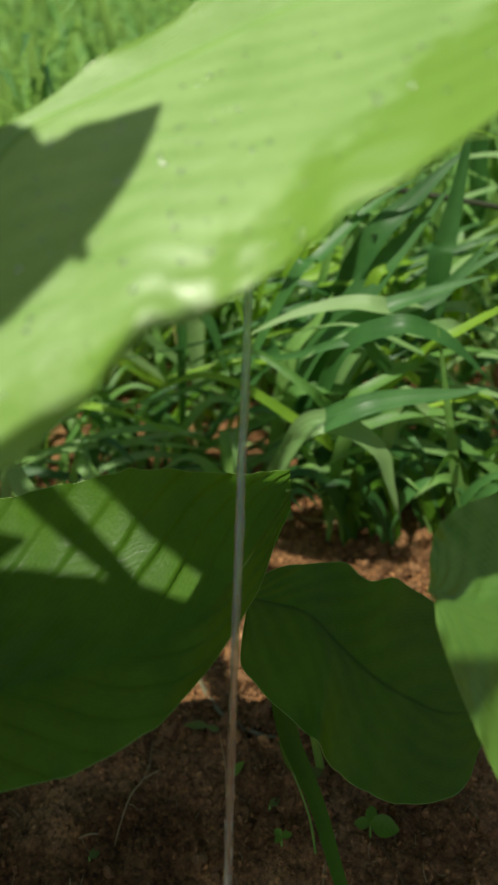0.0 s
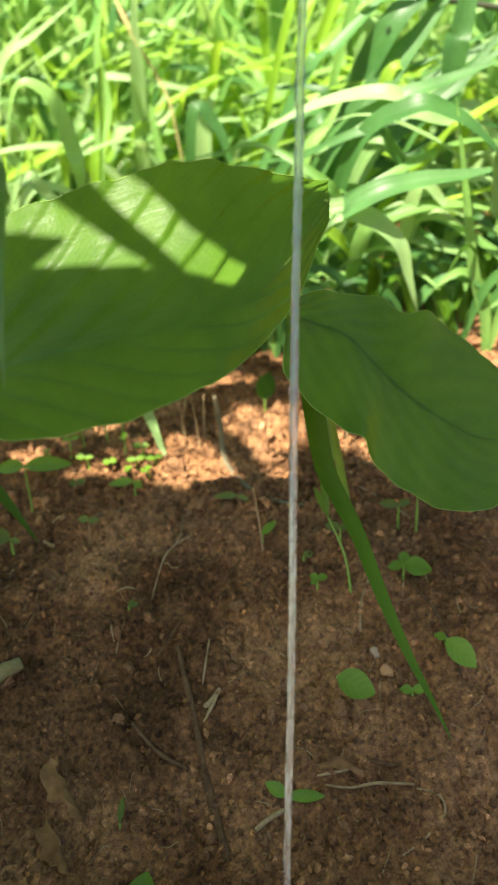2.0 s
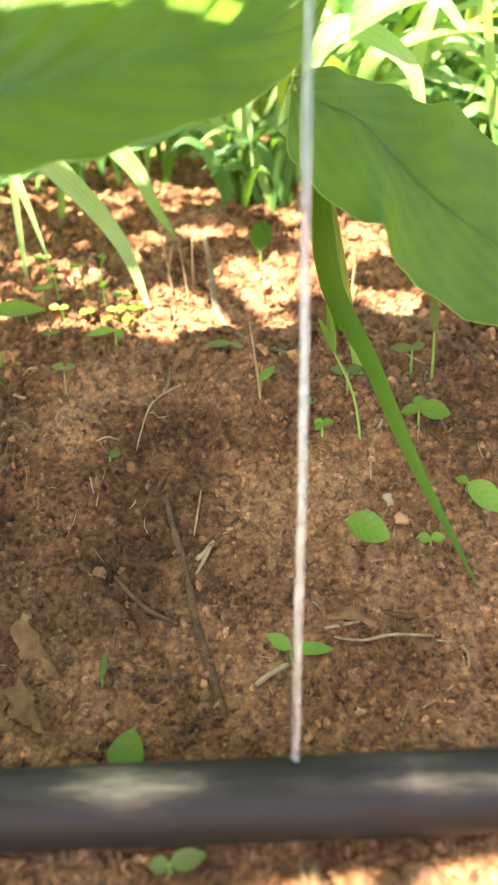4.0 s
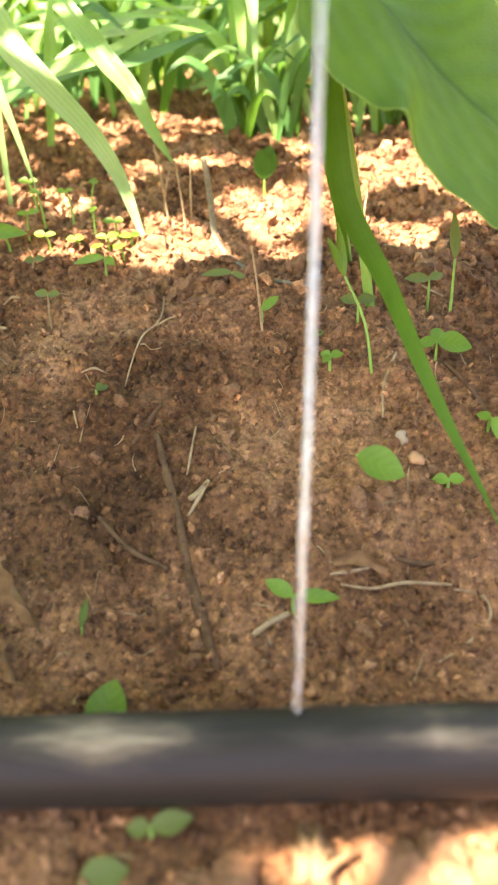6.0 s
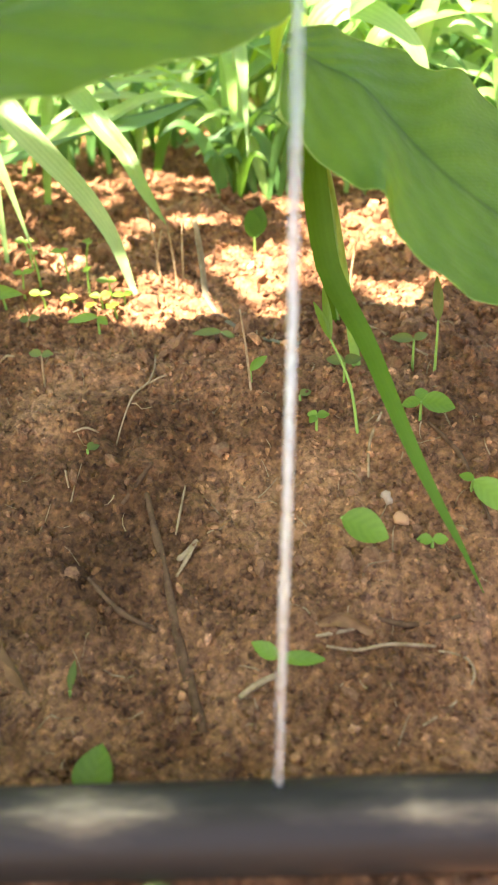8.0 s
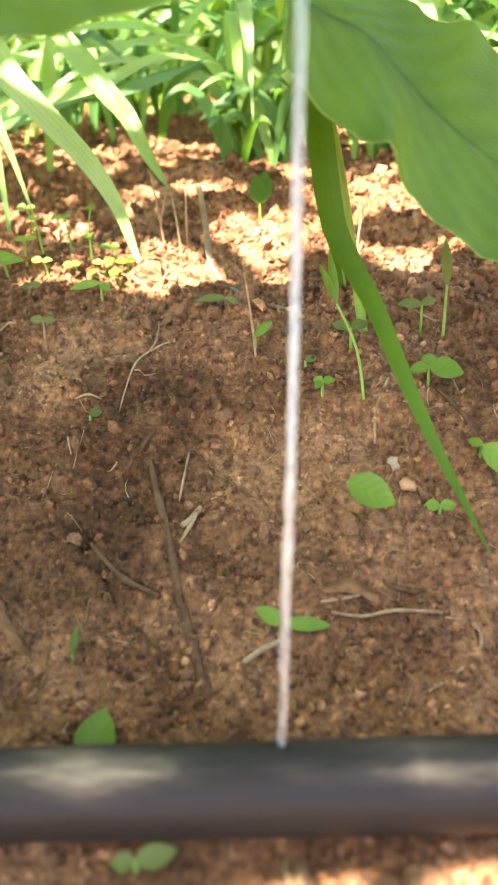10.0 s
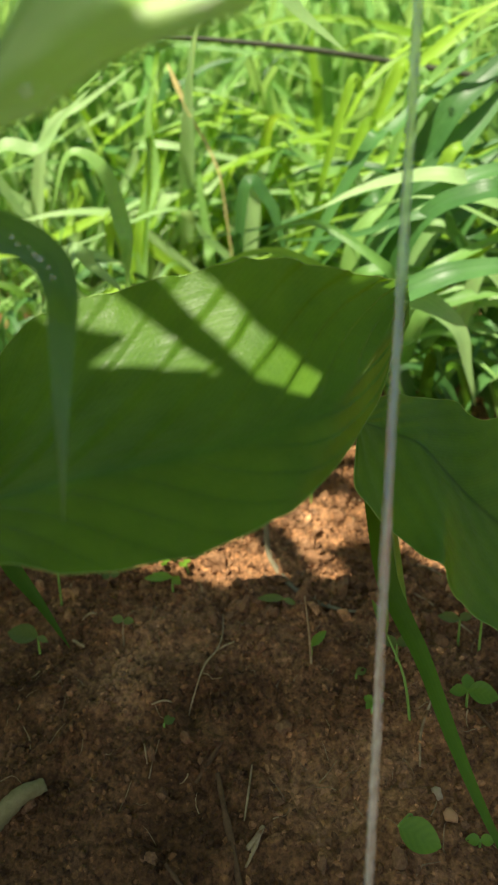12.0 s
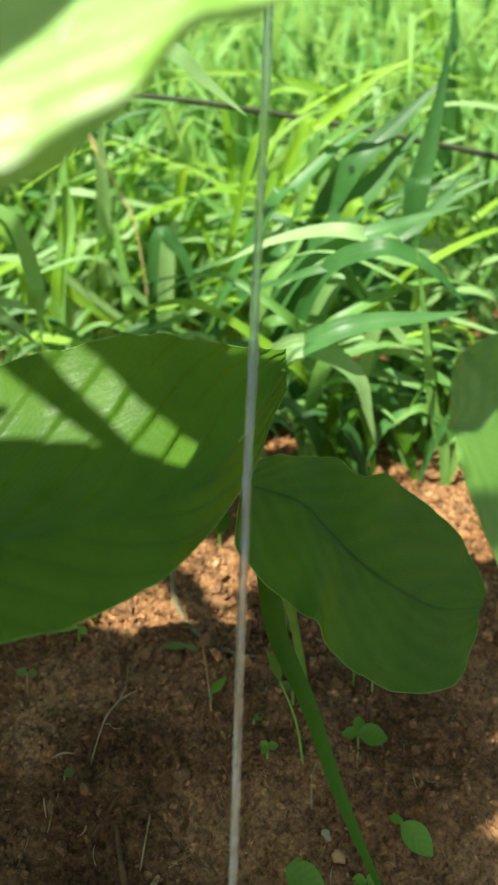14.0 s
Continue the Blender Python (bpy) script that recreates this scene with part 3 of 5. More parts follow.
def build_jet():
    """A clear core with paler strands wound loosely about it."""
    jet = thing("water_jet", "thin clear water jet spurting up from the pipe", "water", "", HOLE_AT)
    side = JET_WAY.orthogonal().normalized()
    other = JET_WAY.cross(side)
    axis = [JET_WAY * s + Vector((0.0008 * noise.noise(Vector((s * 9, 1, 0))), 0.0008 * noise.noise(Vector((s * 9, 9, 0))), 0)) * min(1, s * 8)
            for s in np.linspace(0.0, 0.34, 18)]
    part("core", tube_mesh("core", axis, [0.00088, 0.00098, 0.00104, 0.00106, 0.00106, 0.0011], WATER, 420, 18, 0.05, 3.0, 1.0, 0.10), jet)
    for k, (turn, pitch, off) in enumerate(((0.6, 1.3, 0.00084), (2.7, 1.8, 0.00086), (4.4, 1.5, 0.00084))):
        line = []
        for i in range(140):
            s = 0.34 * i / 139
            a = turn + 6.2832 * s / pitch + 0.7 * noise.noise(Vector((s * 25, k, 2)))
            line.append(curve_at(axis, i / 139) + (side * math.cos(a) + other * math.sin(a)) * off * (1 + s * 0.6))
        part("strand", tube_mesh("strand", line, [0.00016, 0.00020, 0.00022, 0.00022], WATER_WHITE, 420, 7, 2.6, 5.0 + k, 1.0, 0.09), jet, "pale strand of air-mixed water, whitened like a glint")


build_jet()

# ---- crop plants ----
def crop_leaf(plant, upper, middle, lower, mat, seed, ragged=0.045, rib_r=0.0011, proud=-1.15, belly=0.0, wave=0.0008, relief=0.00028, label="", slant=3.4, ribs=9, fine=18, curl=0.0, margin=False, notch=None):
    spot = leaf_surface(upper, middle, lower, ribs, slant, relief, belly, wave, seed, curl, notch, ragged)
    ob = part("leaf", leaf_mesh("leaf", spot, mat, 200, fine), plant, label)
    up = (spot(0.5, 0.0) - spot(0.45, 0.0)).cross(spot(0.5, 0.3) - spot(0.5, -0.3)).normalized()
    up = up if up.z > 0 else -up
    line = [spot(s, 0.0) + up * proud * rib_r for s in np.linspace(0, 1, 14)]
    if margin:
        for v in (1.0, -1.0):
            part("margin", tube_mesh("margin", [spot(x, v) for x in np.linspace(0, 1, 40)], [0.00016] * 3, MARGIN, 160, 5), ob, "thin pale leaf margin")
    part("midrib", tube_mesh("midrib", line, [rib_r, rib_r, rib_r * 0.7, rib_r * 0.25], RIB, 40, 8), ob)
    return spot


def stem(plant, pts, radii, label=""):
    part("stem", tube_mesh("stem", pts, radii, RIB, 30, 12), plant, label)


middle_plant = thing("crop_plant", "young crop plant with two large shaded green leaves", "plant", "crop plants")
left_spot = crop_leaf(
    middle_plant,
    [(-0.108, 0.180, 0.163), (-0.106, 0.222, 0.188), (-0.085, 0.232, 0.2045), (-0.058, 0.232, 0.2115), (-0.030, 0.232, 0.218), (-0.008, 0.234, 0.2175), (0.010, 0.244, 0.2120), (0.0250, 0.256, 0.2088)],
    [(-0.108, 0.172, 0.160), (-0.090, 0.176, 0.164), (-0.066, 0.180, 0.169), (-0.042, 0.184, 0.173), (-0.020, 0.192, 0.176), (0.000, 0.210, 0.181), (0.014, 0.234, 0.191), (0.0255, 0.253, 0.2030)],
    [(-0.106, 0.164, 0.160), (-0.086, 0.157, 0.158), (-0.066, 0.156, 0.155), (-0.046, 0.160, 0.155), (-0.026, 0.166, 0.159), (-0.006, 0.186, 0.163), (0.012, 0.226, 0.173), (0.0250, 0.249, 0.1960)],
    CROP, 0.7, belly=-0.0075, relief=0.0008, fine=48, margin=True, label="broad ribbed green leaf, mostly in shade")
right_spot = crop_leaf(
    middle_plant,
    [(0.0100, 0.2430, 0.1680), (0.0181, 0.2518, 0.1704), (0.0300, 0.2620, 0.1672), (0.0443, 0.2705, 0.1630), (0.0549, 0.2665, 0.1576), (0.0665, 0.2710, 0.1550), (0.0850, 0.2760, 0.1390), (0.1000, 0.2740, 0.1230), (0.1055, 0.2630, 0.1085)],
    [(0.0095, 0.2400, 0.1655), (0.0200, 0.2450, 0.1600), (0.0312, 0.2470, 0.1545), (0.0420, 0.2450, 0.1430), (0.0526, 0.2430, 0.1325), (0.0660, 0.2430, 0.1220), (0.0820, 0.2460, 0.1120), (0.1020, 0.2560, 0.1060)],
    [(0.0085, 0.2350, 0.1600), (0.0080, 0.2240, 0.1500), (0.0138, 0.2220, 0.1400), (0.0265, 0.2160, 0.1312), (0.0335, 0.2090, 0.1285), (0.0400, 0.2100, 0.1170), (0.0514, 0.2112, 0.1056), (0.0660, 0.2154, 0.0975), (0.0840, 0.2265, 0.0919), (0.0960, 0.2430, 0.0965), (0.1000, 0.2530, 0.1040)],
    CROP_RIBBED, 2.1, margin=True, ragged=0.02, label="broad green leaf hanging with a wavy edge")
stem(middle_plant, [(0.036, 0.276, 0.048), (0.030, 0.274, 0.088), (0.022, 0.268, 0.13), (0.0095, 0.2405, 0.1655)], [0.0019, 0.0018, 0.0016, 0.0013])
stem(middle_plant, [(0.030, 0.274, 0.088), (0.016, 0.270, 0.14), (0.0125, 0.258, 0.172), (0.024, 0.252, 0.203)], [0.0015, 0.0015, 0.0012])

part("sheath", blade_mesh("sheath", [(0.0190, 0.2500, 0.192), (0.0125, 0.2490, 0.181), (0.0085, 0.2500, 0.172), (0.0068, 0.2520, 0.165), (0.0062, 0.2540, 0.159)], 0.0058, GRASS_BRIGHT, (-0.3, -0.9, 0.2), 0.5, 16, 0.5), middle_plant, "bright yellow-green leaf sheath")

near_plant = thing("crop_plant", "broad-leaved crop plant beside the pipe with wet bright green leaves", "plant", "crop plants")
near_spot = crop_leaf(
    near_plant,
    [(-0.060, 0.118, 0.251), (-0.044, 0.160, 0.299), (-0.039, 0.179, 0.318), (-0.010, 0.193, 0.336), (0.019, 0.202, 0.353), (0.065, 0.205, 0.370), (0.120, 0.210, 0.357), (0.175, 0.190, 0.352)],
    [(-0.060, 0.116, 0.250), (-0.045, 0.138, 0.280), (-0.029, 0.164, 0.315), (-0.000, 0.175, 0.329), (0.031, 0.185, 0.342), (0.072, 0.187, 0.355), (0.120, 0.182, 0.365), (0.175, 0.185, 0.350)],
    [(-0.060, 0.115, 0.248), (-0.046, 0.116, 0.2545), (-0.016, 0.117, 0.267), (0.006, 0.124, 0.285), (0.027, 0.127, 0.295), (0.050, 0.128, 0.311), (0.105, 0.130, 0.338), (0.175, 0.178, 0.347)],
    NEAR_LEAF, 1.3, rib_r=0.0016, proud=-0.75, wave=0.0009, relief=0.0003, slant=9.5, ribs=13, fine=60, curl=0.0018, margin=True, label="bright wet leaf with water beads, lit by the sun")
right_near = crop_leaf(
    near_plant,
    [(0.0632, 0.1780, 0.2070), (0.0636, 0.1810, 0.2150), (0.0665, 0.1850, 0.2215), (0.0760, 0.1900, 0.2255), (0.0950, 0.1960, 0.2290), (0.1250, 0.2000, 0.2330), (0.1600, 0.2000, 0.2400)],
    [(0.0630, 0.1780, 0.2060), (0.0750, 0.1760, 0.2040), (0.0950, 0.1780, 0.2060), (0.1250, 0.1860, 0.2160), (0.1600, 0.2000, 0.2350)],
    [(0.0634, 0.1770, 0.2040), (0.0664, 0.1720, 0.1930), (0.0722, 0.1660, 0.1780), (0.0800, 0.1600, 0.1610), (0.0920, 0.1560, 0.1460), (0.1200, 0.1650, 0.1500), (0.1450, 0.1850, 0.1900), (0.1600, 0.2000, 0.2300)],
    CROP_PALE, 4.0, margin=True, notch=(0.045, 0.020, 0.75, False), relief=0.0004, label="rounded green leaf tip with a nibbled edge")
stem(near_plant, [(0.21, 0.20, ground_z(0.21, 0.20) - 0.004), (0.205, 0.20, 0.12), (0.195, 0.195, 0.25), (0.175, 0.186, 0.350)], [0.006, 0.005, 0.0035, 0.0022])
stem(near_plant, [(0.205, 0.20, 0.12), (0.190, 0.20, 0.20), (0.160, 0.200, 0.235)], [0.003, 0.0025, 0.0018])

# unseen plants added over and behind the walk to shade the bank
shade_plant = thing("crop_plant", "unseen broad-leaved plant added overhead to shade the bed", "plant", "crop plants")


def flat_leaf(plant, a, b, width, droop, seed, mat=CROP):
    a, b = Vector(a), Vector(b)
    side = (b - a).cross(Vector((0, 0, 1))).normalized() * width * 0.5
    prof = [0.06, 0.62, 0.92, 1.0, 0.86, 0.52, 0.03]
    mid, up, low = [], [], []
    for i, w in enumerate(prof):
        s = i / 6
        m = a.lerp(b, s) + Vector((0, 0, droop * 4 * s * (1 - s)))
        mid.append(m)
        up.append(m + side * w + Vector((0, 0, 0.012 * w)))
        low.append(m - side * w + Vector((0, 0, 0.012 * w)))
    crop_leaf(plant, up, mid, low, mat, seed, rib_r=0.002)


flat_leaf(shade_plant, (-0.42, -0.084, 0.50), (-0.055, -0.057, 0.50), 0.152, 0.0, 0.3)
flat_leaf(shade_plant, (-0.40, -0.025, 0.50), (-0.105, 0.040, 0.50), 0.088, 0.0, 1.9)
flat_leaf(shade_plant, (-0.42, 0.020, 0.51), (-0.176, 0.062, 0.51), 0.066, 0.0, 3.7)
flat_leaf(shade_plant, (-0.128, 0.014, 0.49), (-0.056, 0.081, 0.49), 0.029, 0.0, 4.7)
flat_leaf(shade_plant, (-0.178, -0.0525, 0.495), (-0.026, 0.0124, 0.495), 0.036, 0.0, 5.3)
flat_leaf(shade_plant, (-0.088, 0.0040, 0.49), (-0.040, 0.0200, 0.49), 0.011, 0.0, 5.9)
flat_leaf(shade_plant, (-0.205, -0.010, 0.495), (-0.124, 0.010, 0.495), 0.031, 0.0, 6.1)
flat_leaf(shade_plant, (-0.32, -0.134, 0.49), (-0.002, -0.108, 0.49), 0.078, 0.0, 7.3)
flat_leaf(shade_plant, (-0.232, 0.246, 0.51), (-0.10, 0.272, 0.50), 0.090, 0.0, 8.1)
flat_leaf(shade_plant, (-0.172, 0.040, 0.485), (-0.085, -0.045, 0.485), 0.025, 0.0, 9.2)
stem(shade_plant, [(-0.205, -0.010, 0.495), (-0.190, 0.015, 0.488), (-0.172, 0.040, 0.485)], [0.0012, 0.0012, 0.001])
flat_leaf(shade_plant, (-0.118, -0.046, 0.48), (-0.050, -0.018, 0.48), 0.027, 0.0, 10.4)
stem(shade_plant, [(-0.20, -0.05, 0.485), (-0.16, -0.055, 0.48), (-0.118, -0.046, 0.48)], [0.0014, 0.0012, 0.001])
stem(shade_plant, [(-0.26, -0.02, 0.492), (-0.23, -0.012, 0.49), (-0.205, -0.010, 0.495)], [0.002, 0.002, 0.0012])
stem(shade_plant, [(-0.38, -0.185, 0.495), (-0.35, -0.165, 0.485), (-0.32, -0.134, 0.49)], [0.002, 0.002, 0.0015])
stem(shade_plant, [(-0.42, 0.020, 0.51), (-0.42, 0.13, 0.51), (-0.36, 0.190, 0.52)], [0.0025, 0.002, 0.0015])
stem(shade_plant, [(-0.36, 0.190, 0.52), (-0.29, 0.212, 0.515), (-0.232, 0.246, 0.51)], [0.002, 0.002, 0.0015])
stem(shade_plant, [(-0.40, -0.012, 0.50), (-0.42, 0.0, 0.505), (-0.42, 0.020, 0.51)], [0.002, 0.002, 0.0018])
stem(shade_plant, [(-0.30, -0.074, 0.497), (-0.20, -0.05, 0.485), (-0.128, 0.014, 0.49)], [0.002, 0.002, 0.0015])
flat_leaf(shade_plant, (-0.45, -0.195, 0.50), (-0.168, -0.172, 0.50), 0.090, 0.0, 2.9)
stem(shade_plant, [(-0.25, -0.074, 0.497), (-0.20, -0.06, 0.49), (-0.178, -0.0525, 0.495)], [0.002, 0.002, 0.0015])
stem(shade_plant, [(-0.35, -0.31, 0.50), (-0.40, -0.16, 0.49), (-0.40, -0.025, 0.50)], [0.003, 0.0025, 0.002])
stem(shade_plant, [(-0.35, -0.31, 0.50), (-0.42, -0.20, 0.49), (-0.42, -0.084, 0.50)], [0.003, 0.0025, 0.002])
stem(shade_plant, [(-0.35, -0.31, 0.50), (-0.42, -0.25, 0.49), (-0.45, -0.19, 0.50)], [0.003, 0.0025, 0.002])
# Low leaves added out of view to keep skylight off the left soil.
flat_leaf(shade_plant, (-0.42, 0.230, 0.30), (-0.170, 0.165, 0.25), 0.150, 0.01, 11.2)
flat_leaf(shade_plant, (-0.38, 0.115, 0.17), (-0.165, 0.165, 0.12), 0.150, 0.02, 18.2)
flat_leaf(shade_plant, (-0.36, 0.000, 0.20), (-0.150, 0.050, 0.15), 0.140, 0.02, 19.4)
stem(shade_plant, [(-0.36, -0.33, 0.2), (-0.46, -0.06, 0.19), (-0.38, 0.115, 0.17)], [0.004, 0.003, 0.002])
stem(shade_plant, [(-0.36, -0.33, 0.2), (-0.42, -0.12, 0.21), (-0.36, 0.000, 0.20)], [0.004, 0.003, 0.002])
stem(shade_plant, [(-0.36, -0.33, 0.2), (-0.44, 0.0, 0.30), (-0.42, 0.230, 0.30)], [0.004, 0.003, 0.002])
flat_leaf(shade_plant, (-0.236, 0.112, 0.50), (-0.162, 0.166, 0.49), 0.038, 0.0, 12.4)
flat_leaf(shade_plant, (-0.130, 0.092, 0.49), (-0.099, 0.084, 0.49), 0.017, 0.0, 14.3)
stem(shade_plant, [(-0.236, 0.112, 0.50), (-0.180, 0.102, 0.495), (-0.130, 0.092, 0.49)], [0.001, 0.001, 0.0008])
flat_leaf(shade_plant, (-0.195, 0.190, 0.49), (-0.128, 0.178, 0.49), 0.023, 0.0, 15.1)
flat_leaf(shade_plant, (-0.172, 0.156, 0.49), (-0.122, 0.148, 0.49), 0.019, 0.0, 15.8)
flat_leaf(shade_plant, (-0.122, 0.128, 0.49), (-0.062, 0.120, 0.49), 0.033, 0.0, 16.6)
flat_leaf(shade_plant, (-0.152, 0.106, 0.50), (-0.075, 0.042, 0.487), 0.038, 0.0, 20.3)
stem(shade_plant, [(-0.232, 0.246, 0.51), (-0.200, 0.170, 0.508), (-0.152, 0.106, 0.50)], [0.0012, 0.001, 0.0008])
flat_leaf(shade_plant, (-0.132, 0.202, 0.49), (-0.050, 0.192, 0.49), 0.036, 0.0, 17.3)
stem(shade_plant, [(-0.232, 0.246, 0.51), (-0.205, 0.165, 0.49), (-0.172, 0.156, 0.49), (-0.122, 0.128, 0.49)], [0.001, 0.001, 0.0008, 0.0008])
stem(shade_plant, [(-0.232, 0.246, 0.51), (-0.210, 0.205, 0.495), (-0.195, 0.190, 0.49), (-0.132, 0.202, 0.49)], [0.001, 0.001, 0.0008, 0.0008])
stem(shade_plant, [(-0.36, 0.190, 0.52), (-0.29, 0.150, 0.51), (-0.236, 0.112, 0.50)], [0.002, 0.0015, 0.001])
flat_leaf(shade_plant, (-0.172, -0.205, 0.50), (-0.105, -0.150, 0.50), 0.012, 0.0, 13.1)
flat_leaf(shade_plant, (-0.172, -0.185, 0.50), (-0.135, -0.140, 0.50), 0.010, 0.0, 13.9)
stem(shade_plant, [(-0.30, -0.184, 0.50), (-0.22, -0.195, 0.498), (-0.172, -0.205, 0.50)], [0.0015, 0.0012, 0.001])
stem(shade_plant, [(-0.22, -0.195, 0.498), (-0.19, -0.192, 0.50), (-0.172, -0.185, 0.50)], [0.0011, 0.001, 0.0008])
# Blades added out of view; only their dappled shadows are wanted.
shade_grass = thing("grass_tuft", "unseen long grass blades added to dapple the bed with shade", "grass", "grass tufts")
rg = random.Random(17)
for k in range(15):
    x0, y0 = -0.52 + 0.012 * k, 0.30 - 0.02 * k
    tip = Vector((rg.uniform(-0.17, 0.04), rg.uniform(0.10, 0.26), 0.47))
    if tip.y < 0.19 and tip.x > -0.15:
        tip.x = -0.19
    root = Vector((x0, y0, ground_z(x0, y0) - 0.004))
    if k == 0:
        line = [root, (-0.50, 0.28, 0.30), (-0.36, 0.22, 0.47), (-0.200, 0.124, 0.505), (-0.166, 0.083, 0.50), (-0.140, 0.051, 0.50), (-0.112, 0.016, 0.495)]
        part("blade", blade_mesh("blade", line, 0.0215, GRASS, (0, 0, 1), segs=30), shade_grass)
        continue
    line = [root, root.lerp(tip, 0.12) + Vector((0, 0, 0.27)), root.lerp(tip, 0.45) + Vector((0, 0, 0.30)), root.lerp(tip, 0.75) + Vector((0, 0, 0.13)), tip]
    part("blade", blade_mesh("blade", line, rg.uniform(0.009, 0.018), GRASS, (0, 0, 1), segs=26), shade_grass)
stem(shade_plant, [(-0.36, -0.34, ground_z(-0.36, -0.34) - 0.004), (-0.36, -0.33, 0.2), (-0.35, -0.31, 0.50)], [0.012, 0.010, 0.006])


# ---- grass ----
def hero_blade(root, pts, width, mat, label, face=(0, -0.75, 0.65), fold=0.25, twist=0.0, taper=0.35):
    base = Vector((root[0], root[1], ground_z(root[0], root[1]) - 0.002))
    return part("blade", blade_mesh("blade", [base, *[Vector(p) for p in pts]], width, mat, face, fold, 26, taper, twist), clump, label)


GREEN_LABEL = ""
clump = thing("grass_tuft", "clump of broad bright grass blades at the bed's edge", "grass", "grass tufts")
hero_blade((0.02, 0.43), [(0.010, 0.41, 0.14), (0.030, 0.392, 0.179), (0.043, 0.392, 0.185), (0.060, 0.392, 0.192)], 0.010, GRASS_PALE, GREEN_LABEL)
hero_blade((0.0, 0.44), [(0.020, 0.40, 0.165), (0.034, 0.39, 0.182), (0.052, 0.39, 0.179), (0.069, 0.39, 0.165), (0.075, 0.39, 0.146), (0.081, 0.39, 0.124)], 0.014, GRASS_PALE, "broad bright grass blade bent over at its middle", (0.2, -0.8, 0.5))
hero_blade((0.15, 0.60), [(0.11, 0.47, 0.225), (0.077, 0.43, 0.236), (0.053, 0.43, 0.239), (0.022, 0.43, 0.233), (-0.006, 0.43, 0.221)], 0.012, GRASS_PALE, GREEN_LABEL)
hero_blade((0.18, 0.60), [(0.125, 0.45, 0.215), (0.094, 0.42, 0.224), (0.076, 0.42, 0.228), (0.052, 0.42, 0.222), (0.026, 0.42, 0.209)], 0.011, GRASS_PALE, GREEN_LABEL)
hero_blade((0.03, 0.47), [(0.045, 0.44, 0.18), (0.062, 0.43, 0.212), (0.078, 0.43, 0.203), (0.101, 0.43, 0.199)], 0.012, GRASS_PALE, GREEN_LABEL)
hero_blade((0.0, 0.47), [(0.012, 0.455, 0.16), (0.020, 0.45, 0.205), (0.035, 0.45, 0.224), (0.046, 0.45, 0.242)], 0.011, GRASS, GREEN_LABEL)
hero_blade((0.05, 0.45), [(0.060, 0.43, 0.15), (0.073, 0.42, 0.163), (0.097, 0.42, 0.157), (0.114, 0.42, 0.150), (0.135, 0.42, 0.132)], 0.010, GRASS_PALE, GREEN_LABEL)
hero_blade((0.121, 0.40), [(0.120, 0.40, 0.12), (0.112, 0.40, 0.146), (0.105, 0.40, 0.19), (0.098, 0.40, 0.235)], 0.0075, GRASS, "upright green grass stem")
hero_blade((0.03, 0.48), [(0.042, 0.46, 0.202), (0.071, 0.46, 0.249), (0.090, 0.46, 0.271), (0.112, 0.46, 0.298)], 0.0196, GRASS_DARK, "broad bluish green grass blade leaning over")
hero_blade((0.0, 0.48), [(0.035, 0.45, 0.188), (0.073, 0.44, 0.220), (0.103, 0.44, 0.238), (0.132, 0.44, 0.270)], 0.0196, GRASS_DARK, "broad dark green grass blade leaning over")
hero_blade((0.07, 0.45), [(0.080, 0.43, 0.165), (0.093, 0.42, 0.175), (0.103, 0.42, 0.170), (0.113, 0.42, 0.163)], 0.011, GRASS_PALE, GREEN_LABEL)
hero_blade((0.04, 0.43), [(0.051, 0.41, 0.164), (0.070, 0.41, 0.177), (0.100, 0.41, 0.181), (0.130, 0.41, 0.175)], 0.010, GRASS, GREEN_LABEL)
hero_blade((0.0, 0.50), [(0.045, 0.475, 0.225), (0.070, 0.46, 0.271), (0.088, 0.46, 0.288), (0.104, 0.46, 0.303), (0.122, 0.46, 0.319)], 0.0168, GRASS_DARK, "broad dark bluish green grass blade")
hero_blade((0.10, 0.46), [(0.105, 0.45, 0.245), (0.109, 0.45, 0.269), (0.115, 0.45, 0.300), (0.121, 0.45, 0.341)], 0.014, GRASS_DARK, "broad dark green upright grass blade")
hero_blade((0.0, 0.47), [(0.032, 0.445, 0.205), (0.068, 0.43, 0.233), (0.101, 0.43, 0.244), (0.130, 0.43, 0.252)], 0.0126, GRASS_DARK, GREEN_LABEL)
hero_blade((0.02, 0.46), [(0.046, 0.42, 0.208), (0.076, 0.40, 0.231), (0.096, 0.40, 0.227), (0.111, 0.40, 0.217), (0.126, 0.40, 0.202)], 0.0126, GRASS_DARK, GREEN_LABEL)
hero_blade((-0.005, 0.44), [(0.024, 0.40, 0.168), (0.053, 0.385, 0.190), (0.077, 0.385, 0.196), (0.103, 0.385, 0.198), (0.123, 0.385, 0.201)], 0.014, GRASS_DARK, GREEN_LABEL)
hero_blade((0.07, 0.43), [(0.080, 0.41, 0.188), (0.097, 0.41, 0.181), (0.112, 0.41, 0.171)], 0.008, GRASS_PALE, GREEN_LABEL)
hero_blade((0.05, 0.49), [(0.068, 0.46, 0.242), (0.087, 0.46, 0.250), (0.103, 0.46, 0.257)], 0.008, GRASS_BRIGHT, GREEN_LABEL)
hero_blade((0.04, 0.49), [(0.056, 0.47, 0.261), (0.069, 0.47, 0.275), (0.081, 0.47, 0.287)], 0.008, GRASS_PALE, GREEN_LABEL)
rb = random.Random(53)
